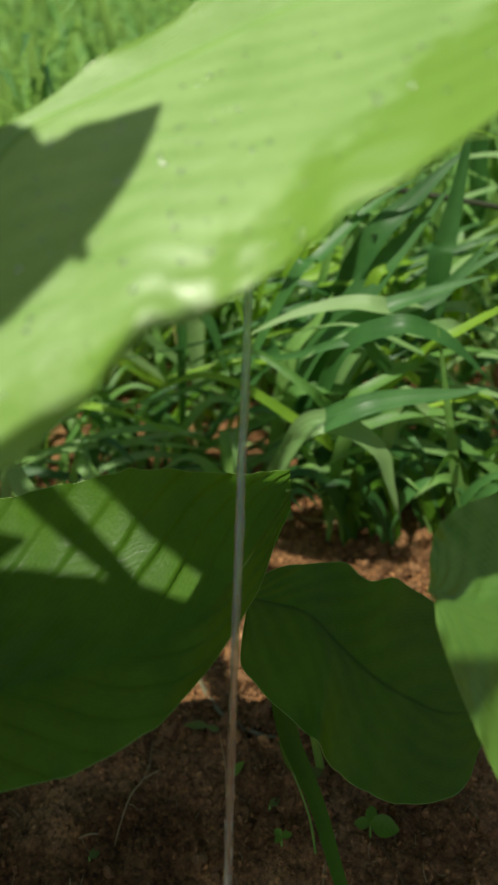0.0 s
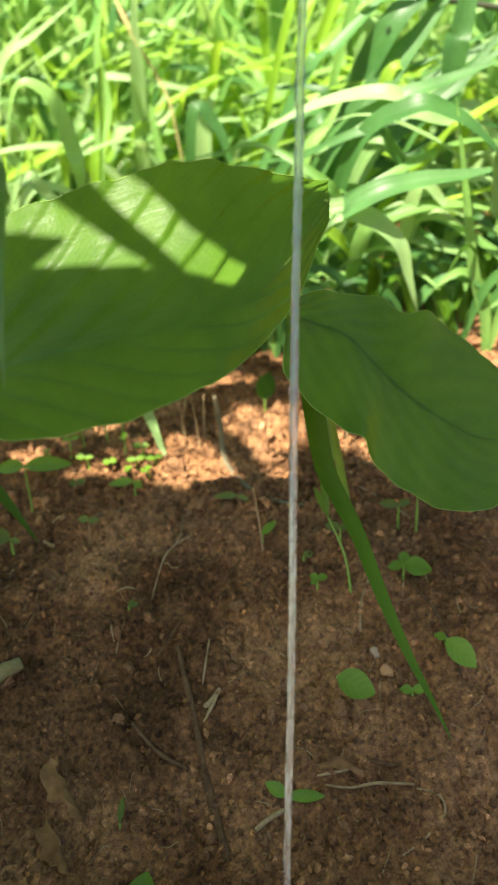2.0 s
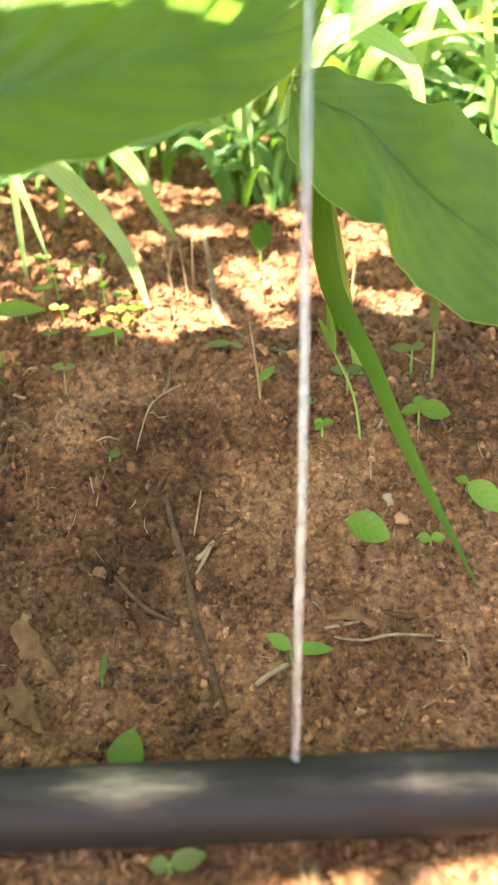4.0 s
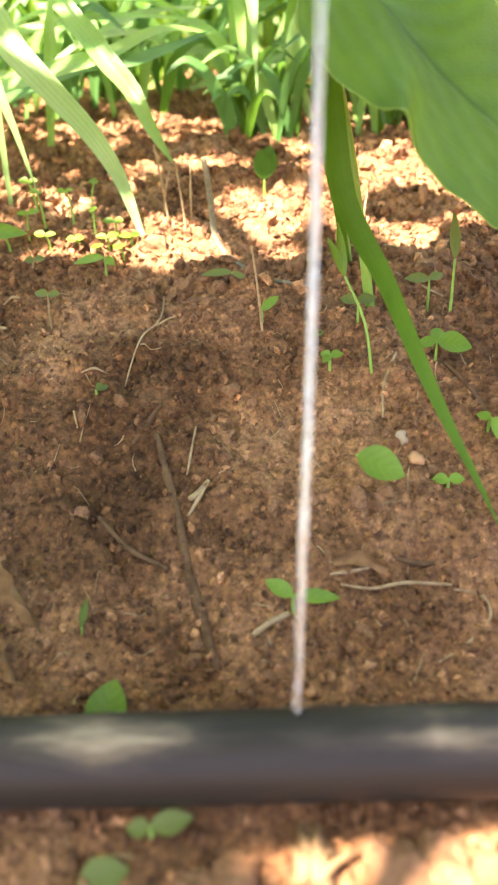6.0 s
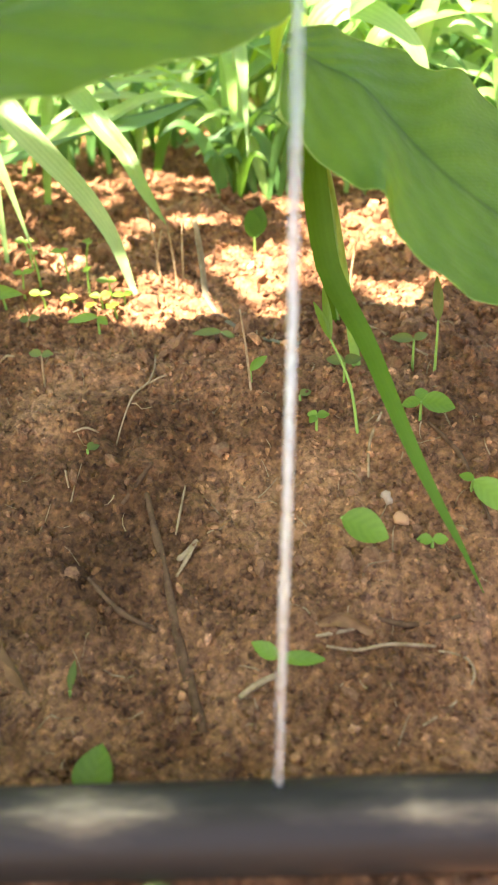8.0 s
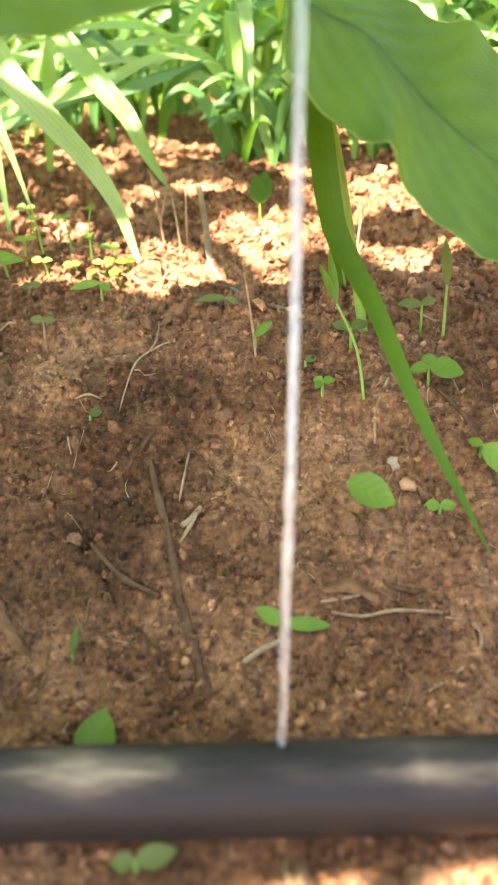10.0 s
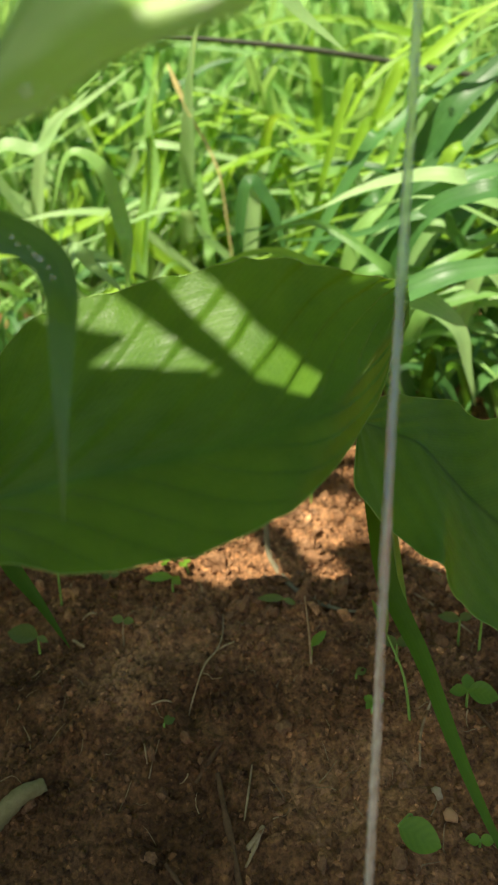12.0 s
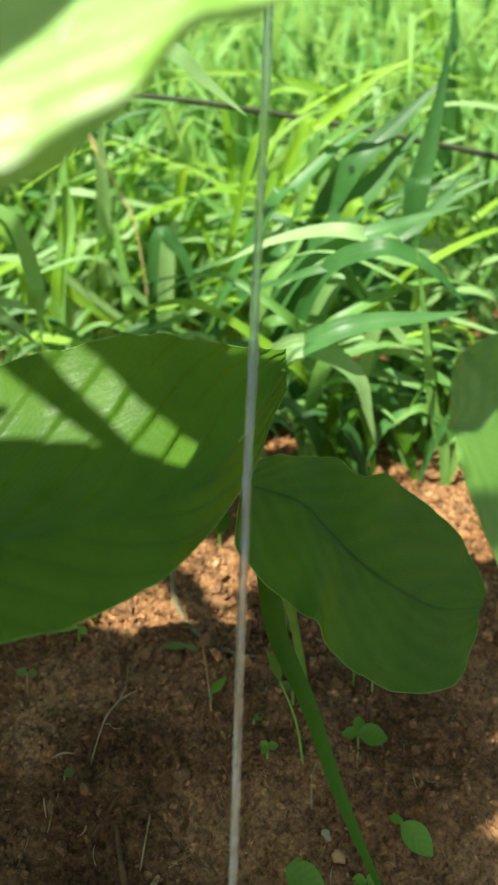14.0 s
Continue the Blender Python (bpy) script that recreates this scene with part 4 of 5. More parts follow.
for k in range(16):
    x, y, z = rb.uniform(0.02, 0.13), rb.uniform(0.45, 0.53), rb.uniform(0.19, 0.30)
    d = Vector((rb.uniform(0.4, 1.0), rb.uniform(-0.3, 0.3), rb.uniform(0.3, 0.8))).normalized() * rb.uniform(0.04, 0.08)
    p = Vector((x, y, z))
    hero_blade((x - d.x * 1.6, y + 0.04), [p - d * 0.3, p, p + d * 0.6, p + d + Vector((0.006, 0, -0.004))], rb.uniform(0.006, 0.011), rb.choice((GRASS_DARK, GRASS_DARK, GRASS, GRASS_BRIGHT, GRASS_PALE)), "", (rb.uniform(-0.5, 0.3), -0.8, rb.uniform(0.3, 0.8)))
clump = thing("grass_tuft", "clump of green grass with a dry yellow blade behind the bed", "grass", "grass tufts")
hero_blade((-0.13, 0.50), [(-0.106, 0.42, 0.198), (-0.108, 0.42, 0.219), (-0.115, 0.42, 0.244), (-0.128, 0.42, 0.254), (-0.137, 0.42, 0.249), (-0.145, 0.42, 0.225)], 0.009, GRASS, "grass blade arched like a hook")
hero_blade((-0.13, 0.57), [(-0.114, 0.55, 0.216), (-0.079, 0.55, 0.237), (-0.060, 0.55, 0.268)], 0.012, GRASS_PALE, "yellowish broad grass blade")
part("dry_straw", tube_mesh("dry_straw", [(-0.050, 0.512, ground_z(-0.050, 0.512) - 0.003), (-0.0600, 0.502, 0.222), (-0.0657, 0.500, 0.2493), (-0.0803, 0.500, 0.277), (-0.0865, 0.500, 0.291), (-0.0920, 0.500, 0.304)], [0.0008, 0.0008, 0.0009, 0.0011, 0.0022, 0.0006], YELLOW, 40, 8, 0.2, 2.0, 0.6), clump, "dry yellow straw among green grass")
hero_blade((-0.20, 0.52), [(-0.185, 0.51, 0.22), (-0.169, 0.50, 0.268), (-0.144, 0.50, 0.284), (-0.112, 0.50, 0.304)], 0.010, GRASS_PALE, GREEN_LABEL)
hero_blade((-0.12, 0.51), [(-0.114, 0.50, 0.204), (-0.104, 0.50, 0.241), (-0.106, 0.50, 0.274), (-0.097, 0.50, 0.306)], 0.009, GRASS, GREEN_LABEL)
hero_blade((0.04, 0.53), [(0.028, 0.51, 0.20), (0.018, 0.50, 0.236), (-0.002, 0.50, 0.244), (-0.024, 0.50, 0.262)], 0.014, GRASS, GREEN_LABEL)
hero_blade((0.06, 0.56), [(0.063, 0.55, 0.238), (0.071, 0.55, 0.264), (0.088, 0.55, 0.298)], 0.010, GRASS, GREEN_LABEL)
hero_blade((-0.21, 0.50), [(-0.151, 0.45, 0.190), (-0.133, 0.45, 0.198), (-0.112, 0.45, 0.189)], 0.010, GRASS_PALE, GREEN_LABEL)
hero_blade((-0.15, 0.53), [(-0.124, 0.455, 0.20), (-0.122, 0.45, 0.221), (-0.116, 0.45, 0.202), (-0.108, 0.45, 0.176)], 0.006, GRASS_BRIGHT, GREEN_LABEL)
hero_blade((-0.20, 0.48), [(-0.136, 0.40, 0.201), (-0.119, 0.40, 0.196), (-0.103, 0.40, 0.182)], 0.009, GRASS_PALE, GREEN_LABEL)
hero_blade((-0.085, 0.62), [(-0.079, 0.60, 0.258), (-0.074, 0.60, 0.277), (-0.063, 0.60, 0.298)], 0.009, GRASS_BRIGHT, GREEN_LABEL)
hero_blade((-0.05, 0.52), [(-0.043, 0.50, 0.220), (-0.038, 0.50, 0.237), (-0.031, 0.50, 0.249)], 0.012, GRASS_PALE, "broad whitish grass blade")
hero_blade((-0.055, 0.48), [(-0.045, 0.46, 0.230), (-0.031, 0.46, 0.227), (-0.024, 0.46, 0.209), (-0.020, 0.46, 0.190)], 0.008, GRASS_DARK, GREEN_LABEL)
hero_blade((-0.10, 0.58), [(-0.085, 0.52, 0.25), (-0.060, 0.44, 0.330), (-0.029, 0.42, 0.328), (-0.010, 0.42, 0.313), (0.011, 0.42, 0.297)], 0.016, GRASS_PALE, "broad pale green grass blade bending over")
hero_blade((-0.12, 0.52), [(-0.117, 0.50, 0.197), (-0.111, 0.50, 0.225), (-0.106, 0.50, 0.258), (-0.101, 0.50, 0.296)], 0.007, GRASS_BRIGHT, GREEN_LABEL)
hero_blade((-0.20, 0.44), [(-0.178, 0.42, 0.245), (-0.149, 0.42, 0.256), (-0.135, 0.42, 0.271), (-0.118, 0.42, 0.285)], 0.009, GRASS_PALE, GREEN_LABEL)
hero_blade((-0.15, 0.57), [(-0.128, 0.55, 0.196), (-0.096, 0.55, 0.223), (-0.072, 0.55, 0.241), (-0.052, 0.55, 0.269)], 0.009, GRASS_BRIGHT, GREEN_LABEL)
rb = random.Random(57)
for k in range(18):
    x, y, z = rb.uniform(-0.17, 0.01), rb.uniform(0.50, 0.60), rb.uniform(0.19, 0.30)
    d = Vector((rb.uniform(-0.3, 0.8), rb.uniform(-0.3, 0.3), rb.uniform(0.3, 1.0))).normalized() * rb.uniform(0.04, 0.08)
    p = Vector((x, y, z))
    hero_blade((x - d.x * 1.6, y + 0.04), [p - d * 0.3, p, p + d * 0.6, p + d + Vector((0.006, 0, -0.004))], rb.uniform(0.005, 0.011), rb.choice((GRASS_DARK, GRASS_BRIGHT, GRASS, GRASS, GRASS_PALE)), "", (rb.uniform(-0.5, 0.5), -0.8, rb.uniform(0.3, 0.8)))
# blades that droop on the soil of the bank
clump = thing("grass_tuft", "grass clump with pale blades drooping over the bank", "grass", "grass tufts")
hero_blade((-0.140, 0.37), [(-0.126, 0.358, 0.168), (-0.1154, 0.352, 0.1611), (-0.1051, 0.345, 0.1453), (-0.0909, 0.340, 0.1300), (-0.0754, 0.335, 0.1133), (-0.0649, 0.331, 0.0966), (-0.0584, 0.325, 0.0798), (-0.0507, 0.312, 0.0655)], 0.0118, GRASS_PALE, "pale green grass blade drooping with its tip on the soil")
hero_blade((-0.112, 0.40), [(-0.098, 0.385, 0.160), (-0.0841, 0.375, 0.1533), (-0.0710, 0.365, 0.1386), (-0.0615, 0.360, 0.1282), (-0.0540, 0.352, 0.1150), (-0.0480, 0.347, 0.1060), (-0.0434, 0.343, 0.1000)], 0.0100, GRASS, "green grass blade drooping on the bank")
hero_blade((-0.118, 0.345), [(-0.112, 0.335, 0.14), (-0.109, 0.33, 0.131), (-0.105, 0.33, 0.115), (-0.100, 0.33, 0.09)], 0.0048, GRASS_PALE, "pale green grass blade drooping on the bank")
clump = thing("grass_tuft", "grass plant with one long blade hanging down the bank", "grass", "grass tufts")
hero_blade((0.028, 0.30), [(0.015, 0.276, 0.140), (0.0155, 0.268, 0.150), (0.0164, 0.262, 0.1394), (0.0183, 0.255, 0.1239), (0.0214, 0.247, 0.1032), (0.0267, 0.240, 0.0918), (0.0335, 0.230, 0.0806), (0.0413, 0.212, 0.0635), (0.0495, 0.200, 0.0469), (0.0580, 0.190, 0.0318), (0.064, 0.183, 0.020)], 0.0088, BLADE_DEEP, "long dark green blade hanging down the bank", (0.1, -0.9, 0.4))
hero_blade((0.030, 0.302), [(0.018, 0.277, 0.138), (0.0185, 0.266, 0.144), (0.0193, 0.262, 0.1345), (0.0210, 0.260, 0.1266), (0.0237, 0.257, 0.1159), (0.0254, 0.254, 0.1035), (0.0263, 0.252, 0.0931)], 0.0034, GRASS_PALE, "narrow pale blade beside the long one")
clump = thing("grass_tuft", "small grass tuft with hanging yellow-green blades", "grass", "grass tufts")
hero_blade((-0.02, 0.425), [(-0.019, 0.422, 0.165), (-0.016, 0.41, 0.160), (-0.015, 0.405, 0.14), (-0.014, 0.40, 0.113)], 0.007, GRASS, GREEN_LABEL, (0.3, -1, 0.2))
hero_blade((-0.01, 0.415), [(-0.012, 0.41, 0.17), (-0.010, 0.405, 0.163), (-0.009, 0.40, 0.149), (-0.008, 0.39, 0.122)], 0.007, GRASS_PALE, "yellowing grass blade hanging down", (0.2, -1, 0.2))
hero_blade((-0.03, 0.425), [(-0.023, 0.42, 0.105), (-0.002, 0.42, 0.114), (0.014, 0.42, 0.130)], 0.008, GRASS_PALE, GREEN_LABEL)
hero_blade((-0.19, 0.43), [(-0.130, 0.385, 0.128), (-0.095, 0.37, 0.137), (-0.072, 0.37, 0.142), (-0.048, 0.38, 0.151), (-0.022, 0.40, 0.147)], 0.010, GRASS, "green grass blade lying across others")
hero_blade((-0.18, 0.44), [(-0.125, 0.395, 0.126), (-0.085, 0.375, 0.138), (-0.057, 0.37, 0.140), (-0.027, 0.39, 0.150)], 0.0126, GRASS_DARK, "green grass blade lying across others")
clump = thing("grass_tuft", "grass plant with a wet blade arching over a broad leaf", "grass", "grass tufts")
hero_blade((-0.150, 0.195), [(-0.135, 0.190, 0.180), (-0.116, 0.187, 0.220), (-0.0968, 0.184, 0.2305), (-0.0860, 0.181, 0.2318), (-0.0784, 0.178, 0.2307), (-0.0712, 0.175, 0.2283), (-0.0659, 0.171, 0.2253), (-0.0627, 0.167, 0.2213), (-0.0609, 0.162, 0.2160), (-0.0606, 0.158, 0.2083), (-0.0601, 0.153, 0.1985), (-0.0598, 0.149, 0.1875), (-0.0598, 0.145, 0.1730)], 0.0115, GRASS_WET, "wet dark grass blade arching over the broad leaf", (0.45, -0.75, 0.5))
hero_blade((-0.147, 0.197), [(-0.152, 0.203, 0.12), (-0.160, 0.207, 0.17), (-0.173, 0.207, 0.205), (-0.192, 0.203, 0.215)], 0.007, GRASS_DARK, GREEN_LABEL)
clump = thing("grass_tuft", "grass plant with a dark blade hanging over the soil", "grass", "grass tufts")
hero_blade((-0.165, 0.285), [(-0.162, 0.280, 0.125), (-0.150, 0.272, 0.142), (-0.1335, 0.266, 0.1180), (-0.1250, 0.260, 0.0985), (-0.1125, 0.254, 0.0845), (-0.1000, 0.248, 0.0680)], 0.0110, BLADE_DEEP, "dark green grass blade hanging down to the soil", (0.4, -0.8, 0.4))
hero_blade((-0.166, 0.288), [(-0.170, 0.290, 0.11), (-0.178, 0.288, 0.145), (-0.192, 0.284, 0.160)], 0.006, GRASS_DARK, GREEN_LABEL)


def tuft(n, height, seed):
    """One grass plant, its blades as parts."""
    r = random.Random(seed)
    t = thing("grass_tuft", "dense clump of bright green grass blades", "grass", "grass tufts")
    for i in range(n):
        a = r.uniform(0, 6.283)
        h = height * r.uniform(0.6, 1.1)
        lean = h * r.uniform(0.25, 0.95)
        d = Vector((math.cos(a), math.sin(a), 0))
        b = d * r.uniform(0, 0.012)
        top = r.uniform(0.55, 0.95)
        pts = [b + Vector((0, 0, -0.004)), b + d * lean * 0.26 + Vector((0, 0, h * 0.45)), b + d * lean * 0.58 + Vector((0, 0, h * 0.85)), b + d * lean * 0.85 + Vector((0, 0, h * top * 1.02)), b + d * lean * 1.25 + Vector((0, 0, h * top * r.uniform(0.6, 1.0)))]
        me = blade_mesh("blade", pts, r.uniform(0.005, 0.011), r.choice((GRASS, GRASS_BRIGHT, GRASS_PALE, GRASS_DARK)), (-d.x * 0.8, -d.y * 0.8, 0.6), 0.3, 12, twist=r.uniform(-0.8, 0.8))
        part("blade", me, t)
    return t


def tangle(n, area, low, high, seed, label, mats, size=(0.07, 0.15)):
    """Blades that have fallen over one another, held up by their neighbours."""
    global clump
    r = random.Random(seed)
    clump = thing("grass_tuft", label, "grass", "grass tufts")
    for _ in range(n):
        x, y = r.uniform(area[0], area[1]), r.uniform(area[2], area[3])
        g = ground_z(x, y)
        a = r.uniform(-0.5, 0.5) + (0 if r.random() < 0.5 else math.pi)
        d = Vector((math.cos(a), math.sin(a) * 0.8, 0))
        length = r.uniform(*size)
        z = g + r.uniform(low, high)
        rise = r.uniform(-0.25, 0.45) * length
        p0 = Vector((x, y, z))
        p1 = p0 + d * length * 0.5 + Vector((0, 0, rise * 0.7))
        p2 = p0 + d * length + Vector((0, r.uniform(-0.02, 0.02), rise * 0.5 - 0.1 * length))
        hero_blade((x - d.x * 0.10, y + 0.06), [p0 - d * 0.02 + Vector((0, 0.02, -0.02)), p0, p1, p2], r.uniform(0.005, 0.010), r.choice(mats), "", (r.uniform(-0.3, 0.3), -0.7, r.uniform(0.4, 0.9)), twist=r.uniform(-0.6, 0.6))


tangle(26, (0.02, 0.16, 0.40, 0.50), 0.03, 0.13, 71, "tangle of fallen bright grass blades at the bed's edge", (GRASS, GRASS_BRIGHT, GRASS_PALE, GRASS_DARK, GRASS_DARK))
tangle(22, (-0.16, 0.02, 0.47, 0.60), 0.05, 0.14, 72, "tangle of fallen green grass blades above the bank", (GRASS, GRASS_BRIGHT, GRASS_PALE, GRASS_DARK))
tangle(26, (-0.25, 0.25, 0.50, 0.62), 0.08, 0.20, 73, "tangled sunlit green grass blades", (GRASS, GRASS_BRIGHT, GRASS_PALE))

clump = thing("grass_tuft", "long green grass blades lying level above the bank", "grass", "grass tufts")
hero_blade((-0.20, 0.47), [(-0.165, 0.44, 0.140), (-0.142, 0.43, 0.150), (-0.083, 0.43, 0.158), (-0.026, 0.43, 0.153)], 0.0075, GRASS, GREEN_LABEL)
hero_blade((-0.19, 0.46), [(-0.160, 0.43, 0.140), (-0.140, 0.42, 0.144), (-0.089, 0.42, 0.137), (-0.046, 0.42, 0.145), (-0.024, 0.42, 0.147)], 0.0065, GRASS_DARK, GREEN_LABEL)
hero_blade((-0.12, 0.49), [(-0.095, 0.45, 0.146), (-0.076, 0.44, 0.156), (-0.055, 0.44, 0.160), (-0.029, 0.44, 0.160)], 0.0060, GRASS_PALE, GREEN_LABEL)
hero_blade((-0.02, 0.50), [(-0.050, 0.45, 0.158), (-0.080, 0.43, 0.166), (-0.115, 0.42, 0.160), (-0.150, 0.41, 0.146)], 0.0060, GRASS, GREEN_LABEL)
hero_blade((-0.03, 0.48), [(-0.060, 0.44, 0.146), (-0.082, 0.42, 0.150), (-0.102, 0.41, 0.142), (-0.118, 0.40, 0.128)], 0.0055, GRASS_PALE, GREEN_LABEL)
hero_blade((-0.16, 0.50), [(-0.135, 0.46, 0.170), (-0.108, 0.45, 0.176), (-0.074, 0.44, 0.170), (-0.040, 0.44, 0.156)], 0.0060, GRASS_BRIGHT, GREEN_LABEL)
hero_blade((-0.17, 0.45), [(-0.150, 0.42, 0.130), (-0.128, 0.41, 0.134), (-0.108, 0.40, 0.124), (-0.094, 0.395, 0.108)], 0.0050, GRASS, GREEN_LABEL)
clump = thing("grass_tuft", "low bushy tuft of short dark green blades", "grass", "grass tufts")
rb = random.Random(91)
for k in range(34):
    x, y = rb.uniform(-0.024, 0.012), rb.uniform(0.398, 0.425)
    z = ground_z(x, y)
    a, h = rb.uniform(0, 6.283), rb.uniform(0.018, 0.052)
    d = Vector((math.cos(a), math.sin(a) * 0.6, 0)) * h * 0.7
    p = Vector((x, y, z))
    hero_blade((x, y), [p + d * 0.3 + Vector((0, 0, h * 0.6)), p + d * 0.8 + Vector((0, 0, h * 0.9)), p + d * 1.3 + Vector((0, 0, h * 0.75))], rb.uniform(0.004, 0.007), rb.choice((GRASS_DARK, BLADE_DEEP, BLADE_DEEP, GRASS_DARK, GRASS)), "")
# Many of these dark blades only darken soil that should lie in shade.
clump = thing("grass_tuft", "low dark green blades, many standing in for shade on soil", "grass", "grass tufts")
rb = random.Random(97)
for k in range(96):
    x, y = rb.uniform(0.040, 0.160), rb.uniform(0.400, 0.475)
    z = ground_z(x, y)
    a, h = rb.uniform(0, 6.283), rb.uniform(0.025, 0.065)
    d = Vector((math.cos(a), math.sin(a) * 0.6, 0)) * h * 0.8
    p = Vector((x, y, z))
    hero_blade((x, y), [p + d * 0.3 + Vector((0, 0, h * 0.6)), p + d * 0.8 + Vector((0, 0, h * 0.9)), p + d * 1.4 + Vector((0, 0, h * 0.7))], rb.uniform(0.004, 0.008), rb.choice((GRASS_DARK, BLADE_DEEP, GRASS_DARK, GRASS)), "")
clump = thing("grass_tuft", "low shaded green blades where the bank meets the meadow", "grass", "grass tufts")
for k in range(80):
    x, y = rb.uniform(-0.26, -0.05), rb.uniform(0.430, 0.52)
    z = ground_z(x, y)
    a, h = rb.uniform(0, 6.283), rb.uniform(0.03, 0.075)
    d = Vector((math.cos(a), math.sin(a) * 0.6, 0)) * h * 0.8
    p = Vector((x, y, z))
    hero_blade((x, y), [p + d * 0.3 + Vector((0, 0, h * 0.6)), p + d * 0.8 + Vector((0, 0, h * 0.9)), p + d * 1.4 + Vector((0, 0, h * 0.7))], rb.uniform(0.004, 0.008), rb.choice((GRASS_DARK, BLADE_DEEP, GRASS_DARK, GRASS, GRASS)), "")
clump = thing("grass_tuft", "grass plant with broad yellow-green blades catching the sun", "grass", "grass tufts")
hero_blade((0.19, 0.80), [(0.180, 0.76, 0.300), (0.175, 0.75, 0.361), (0.172, 0.75, 0.395), (0.164, 0.75, 0.425)], 0.022, GRASS_BRIGHT, "broad yellow-green blade lit through")
hero_blade((0.165, 0.64), [(0.158, 0.61, 0.270), (0.155, 0.60, 0.339), (0.157, 0.60, 0.364), (0.153, 0.60, 0.400)], 0.014, GRASS_DARK, GREEN_LABEL)
hero_blade((-0.144, 0.60), [(-0.126, 0.555, 0.200), (-0.114, 0.551, 0.230), (-0.104, 0.55, 0.260)], 0.008, GRASS_BRIGHT, GREEN_LABEL)


def dew_drop(x, y, z, r):
    ob = new("dew_drop", clod_mesh("dew_drop", 0, WATER_CLEAR, 3))
    for v in ob.data.vertices:
        v.co = v.co.normalized() * r
    ob.data.shade_smooth()
    ob.location = (x, y, z)
    tagged(ob, "clear round dew drop on a grass blade", "water drop", "dew drops")


dew_drop(-0.114, 0.5495, 0.230, 0.0021)
dew_drop(0.070, 0.4585, 0.272, 0.0017)
dew_drop(0.052, 0.4165, 0.2235, 0.0014)

protos = [tuft(7, 0.15, 40 + k) for k in range(6)]
for k, p in enumerate(protos):
    x, y = (-0.26 + 0.1 * k), 0.58 + 0.03 * (k % 3)
    p.location = (x, y, ground_z(x, y))
rt = random.Random(11)
for k in range(36):
    x, y = rt.uniform(-0.30, 0.36), rt.uniform(0.43, 0.75)
    if x < 0.13 and y < 0.56:
        y += 0.13
    s = rt.uniform(0.8, 1.15)
    q = copy_thing(protos[k % 6], pose(x, y, ground_z(x, y), 0, 0, rt.uniform(0, 360)))
    q.scale = (s, s, s)


def grass_mass(count, spot, height, width, seed, name, label):
    """Grass past counting, as one mesh of bent blades."""
    r = random.Random(seed)
    verts, faces, uvs = [], [], []
    for _ in range(count):
        x, y = spot(r)
        g = bank(y)
        a = r.uniform(0, 6.283)
        dx, dy = math.cos(a), math.sin(a)
        h = height(y) * r.uniform(0.5, 1.15)
        lean = h * r.uniform(0.15, 1.0)
        top = r.uniform(0.6, 1.0)
        w = width(y) * r.uniform(0.5, 1.2) * 0.5
        roll = r.uniform(-0.9, 0.9)
        sx, sy = -math.sin(a + roll), math.cos(a + roll)
        base = len(verts)
        for i, (f, z) in enumerate(((0, -0.02), (0.25, 0.4), (0.5, 0.78), (0.7, top), (1.1, top * r.uniform(0.7, 1.0)))):
            wi = w * (0.6, 1.0, 1.0, 0.75, 0.06)[i]
            cx, cy, cz = x + dx * lean * f, y + dy * lean * f, g + h * z
            verts += [(cx - sx * wi, cy - sy * wi, cz + wi * 0.3), (cx, cy, cz), (cx + sx * wi, cy + sy * wi, cz + wi * 0.3)]
            uvs += [(i / 4, 0), (i / 4, 0.5), (i / 4, 1)]
        for i in range(4):
            for j in range(2):
                q = base + i * 3 + j
                faces.append((q, q + 1, q + 4, q + 3))
    ob = new(name, mesh_from(name, verts, faces, uvs, GRASS_MASS))
    tagged(ob, label, "grass", kind="stuff")


grass_mass(3300, lambda r: (r.gauss(0.05, 0.36), 0.58 + 0.56 * r.random() ** 0.8 + abs(r.gauss(0, 0.08))), lambda y: 0.17 + 0.13 * y, lambda y: 0.010, 3, "meadow_grass", "dense tangled bright green grass behind the bed")
grass_mass(9000, lambda r: (r.gauss(0, 1.3), 1.0 + 3.2 * r.random() + abs(r.gauss(0, 0.3))), lambda y: 0.22 + 0.03 * y, lambda y: 0.009 + 0.004 * y, 4, "hillside_grass", "far sunlit green grass on rising ground")
grass_mass(6000, lambda r: (r.gauss(0, 6), 4.0 + abs(r.gauss(0, 9))), lambda y: 0.5, lambda y: 0.07, 6, "far_grass", "far blurred green grass on rising ground")


def line_thing(name, label, category, pts, radii, mat, lift=0.0, group="", sides=7, rough=0.25, flat=1.0):
    """A twig, straw or root laid on the soil along points of the plan."""
    at = [Vector((x, y, ground_z(x, y) + lift)) for x, y in pts]
    ob = new(name, tube_mesh(name, at, radii, mat, 20, sides, rough, pts[0][0] * 50, flat))
    return tagged(ob, label, category, group)


stalk = new("leaning_stalk", tube_mesh("leaning_stalk", [(0.62, 0.47, ground_z(0.62, 0.47) - 0.004), (0.40, 0.49, 0.222), (0.20, 0.51, 0.272), (0.09, 0.52, 0.2955), (0.0, 0.52, 0.311), (-0.06, 0.52, 0.3185), (-0.13, 0.52, 0.326)], [0.0022, 0.0020, 0.0019, 0.0017, 0.0012], DARK_STALK, 60, 8, 0.2))
tagged(stalk, "thin dark stalk leaning across the grass", "stalk")

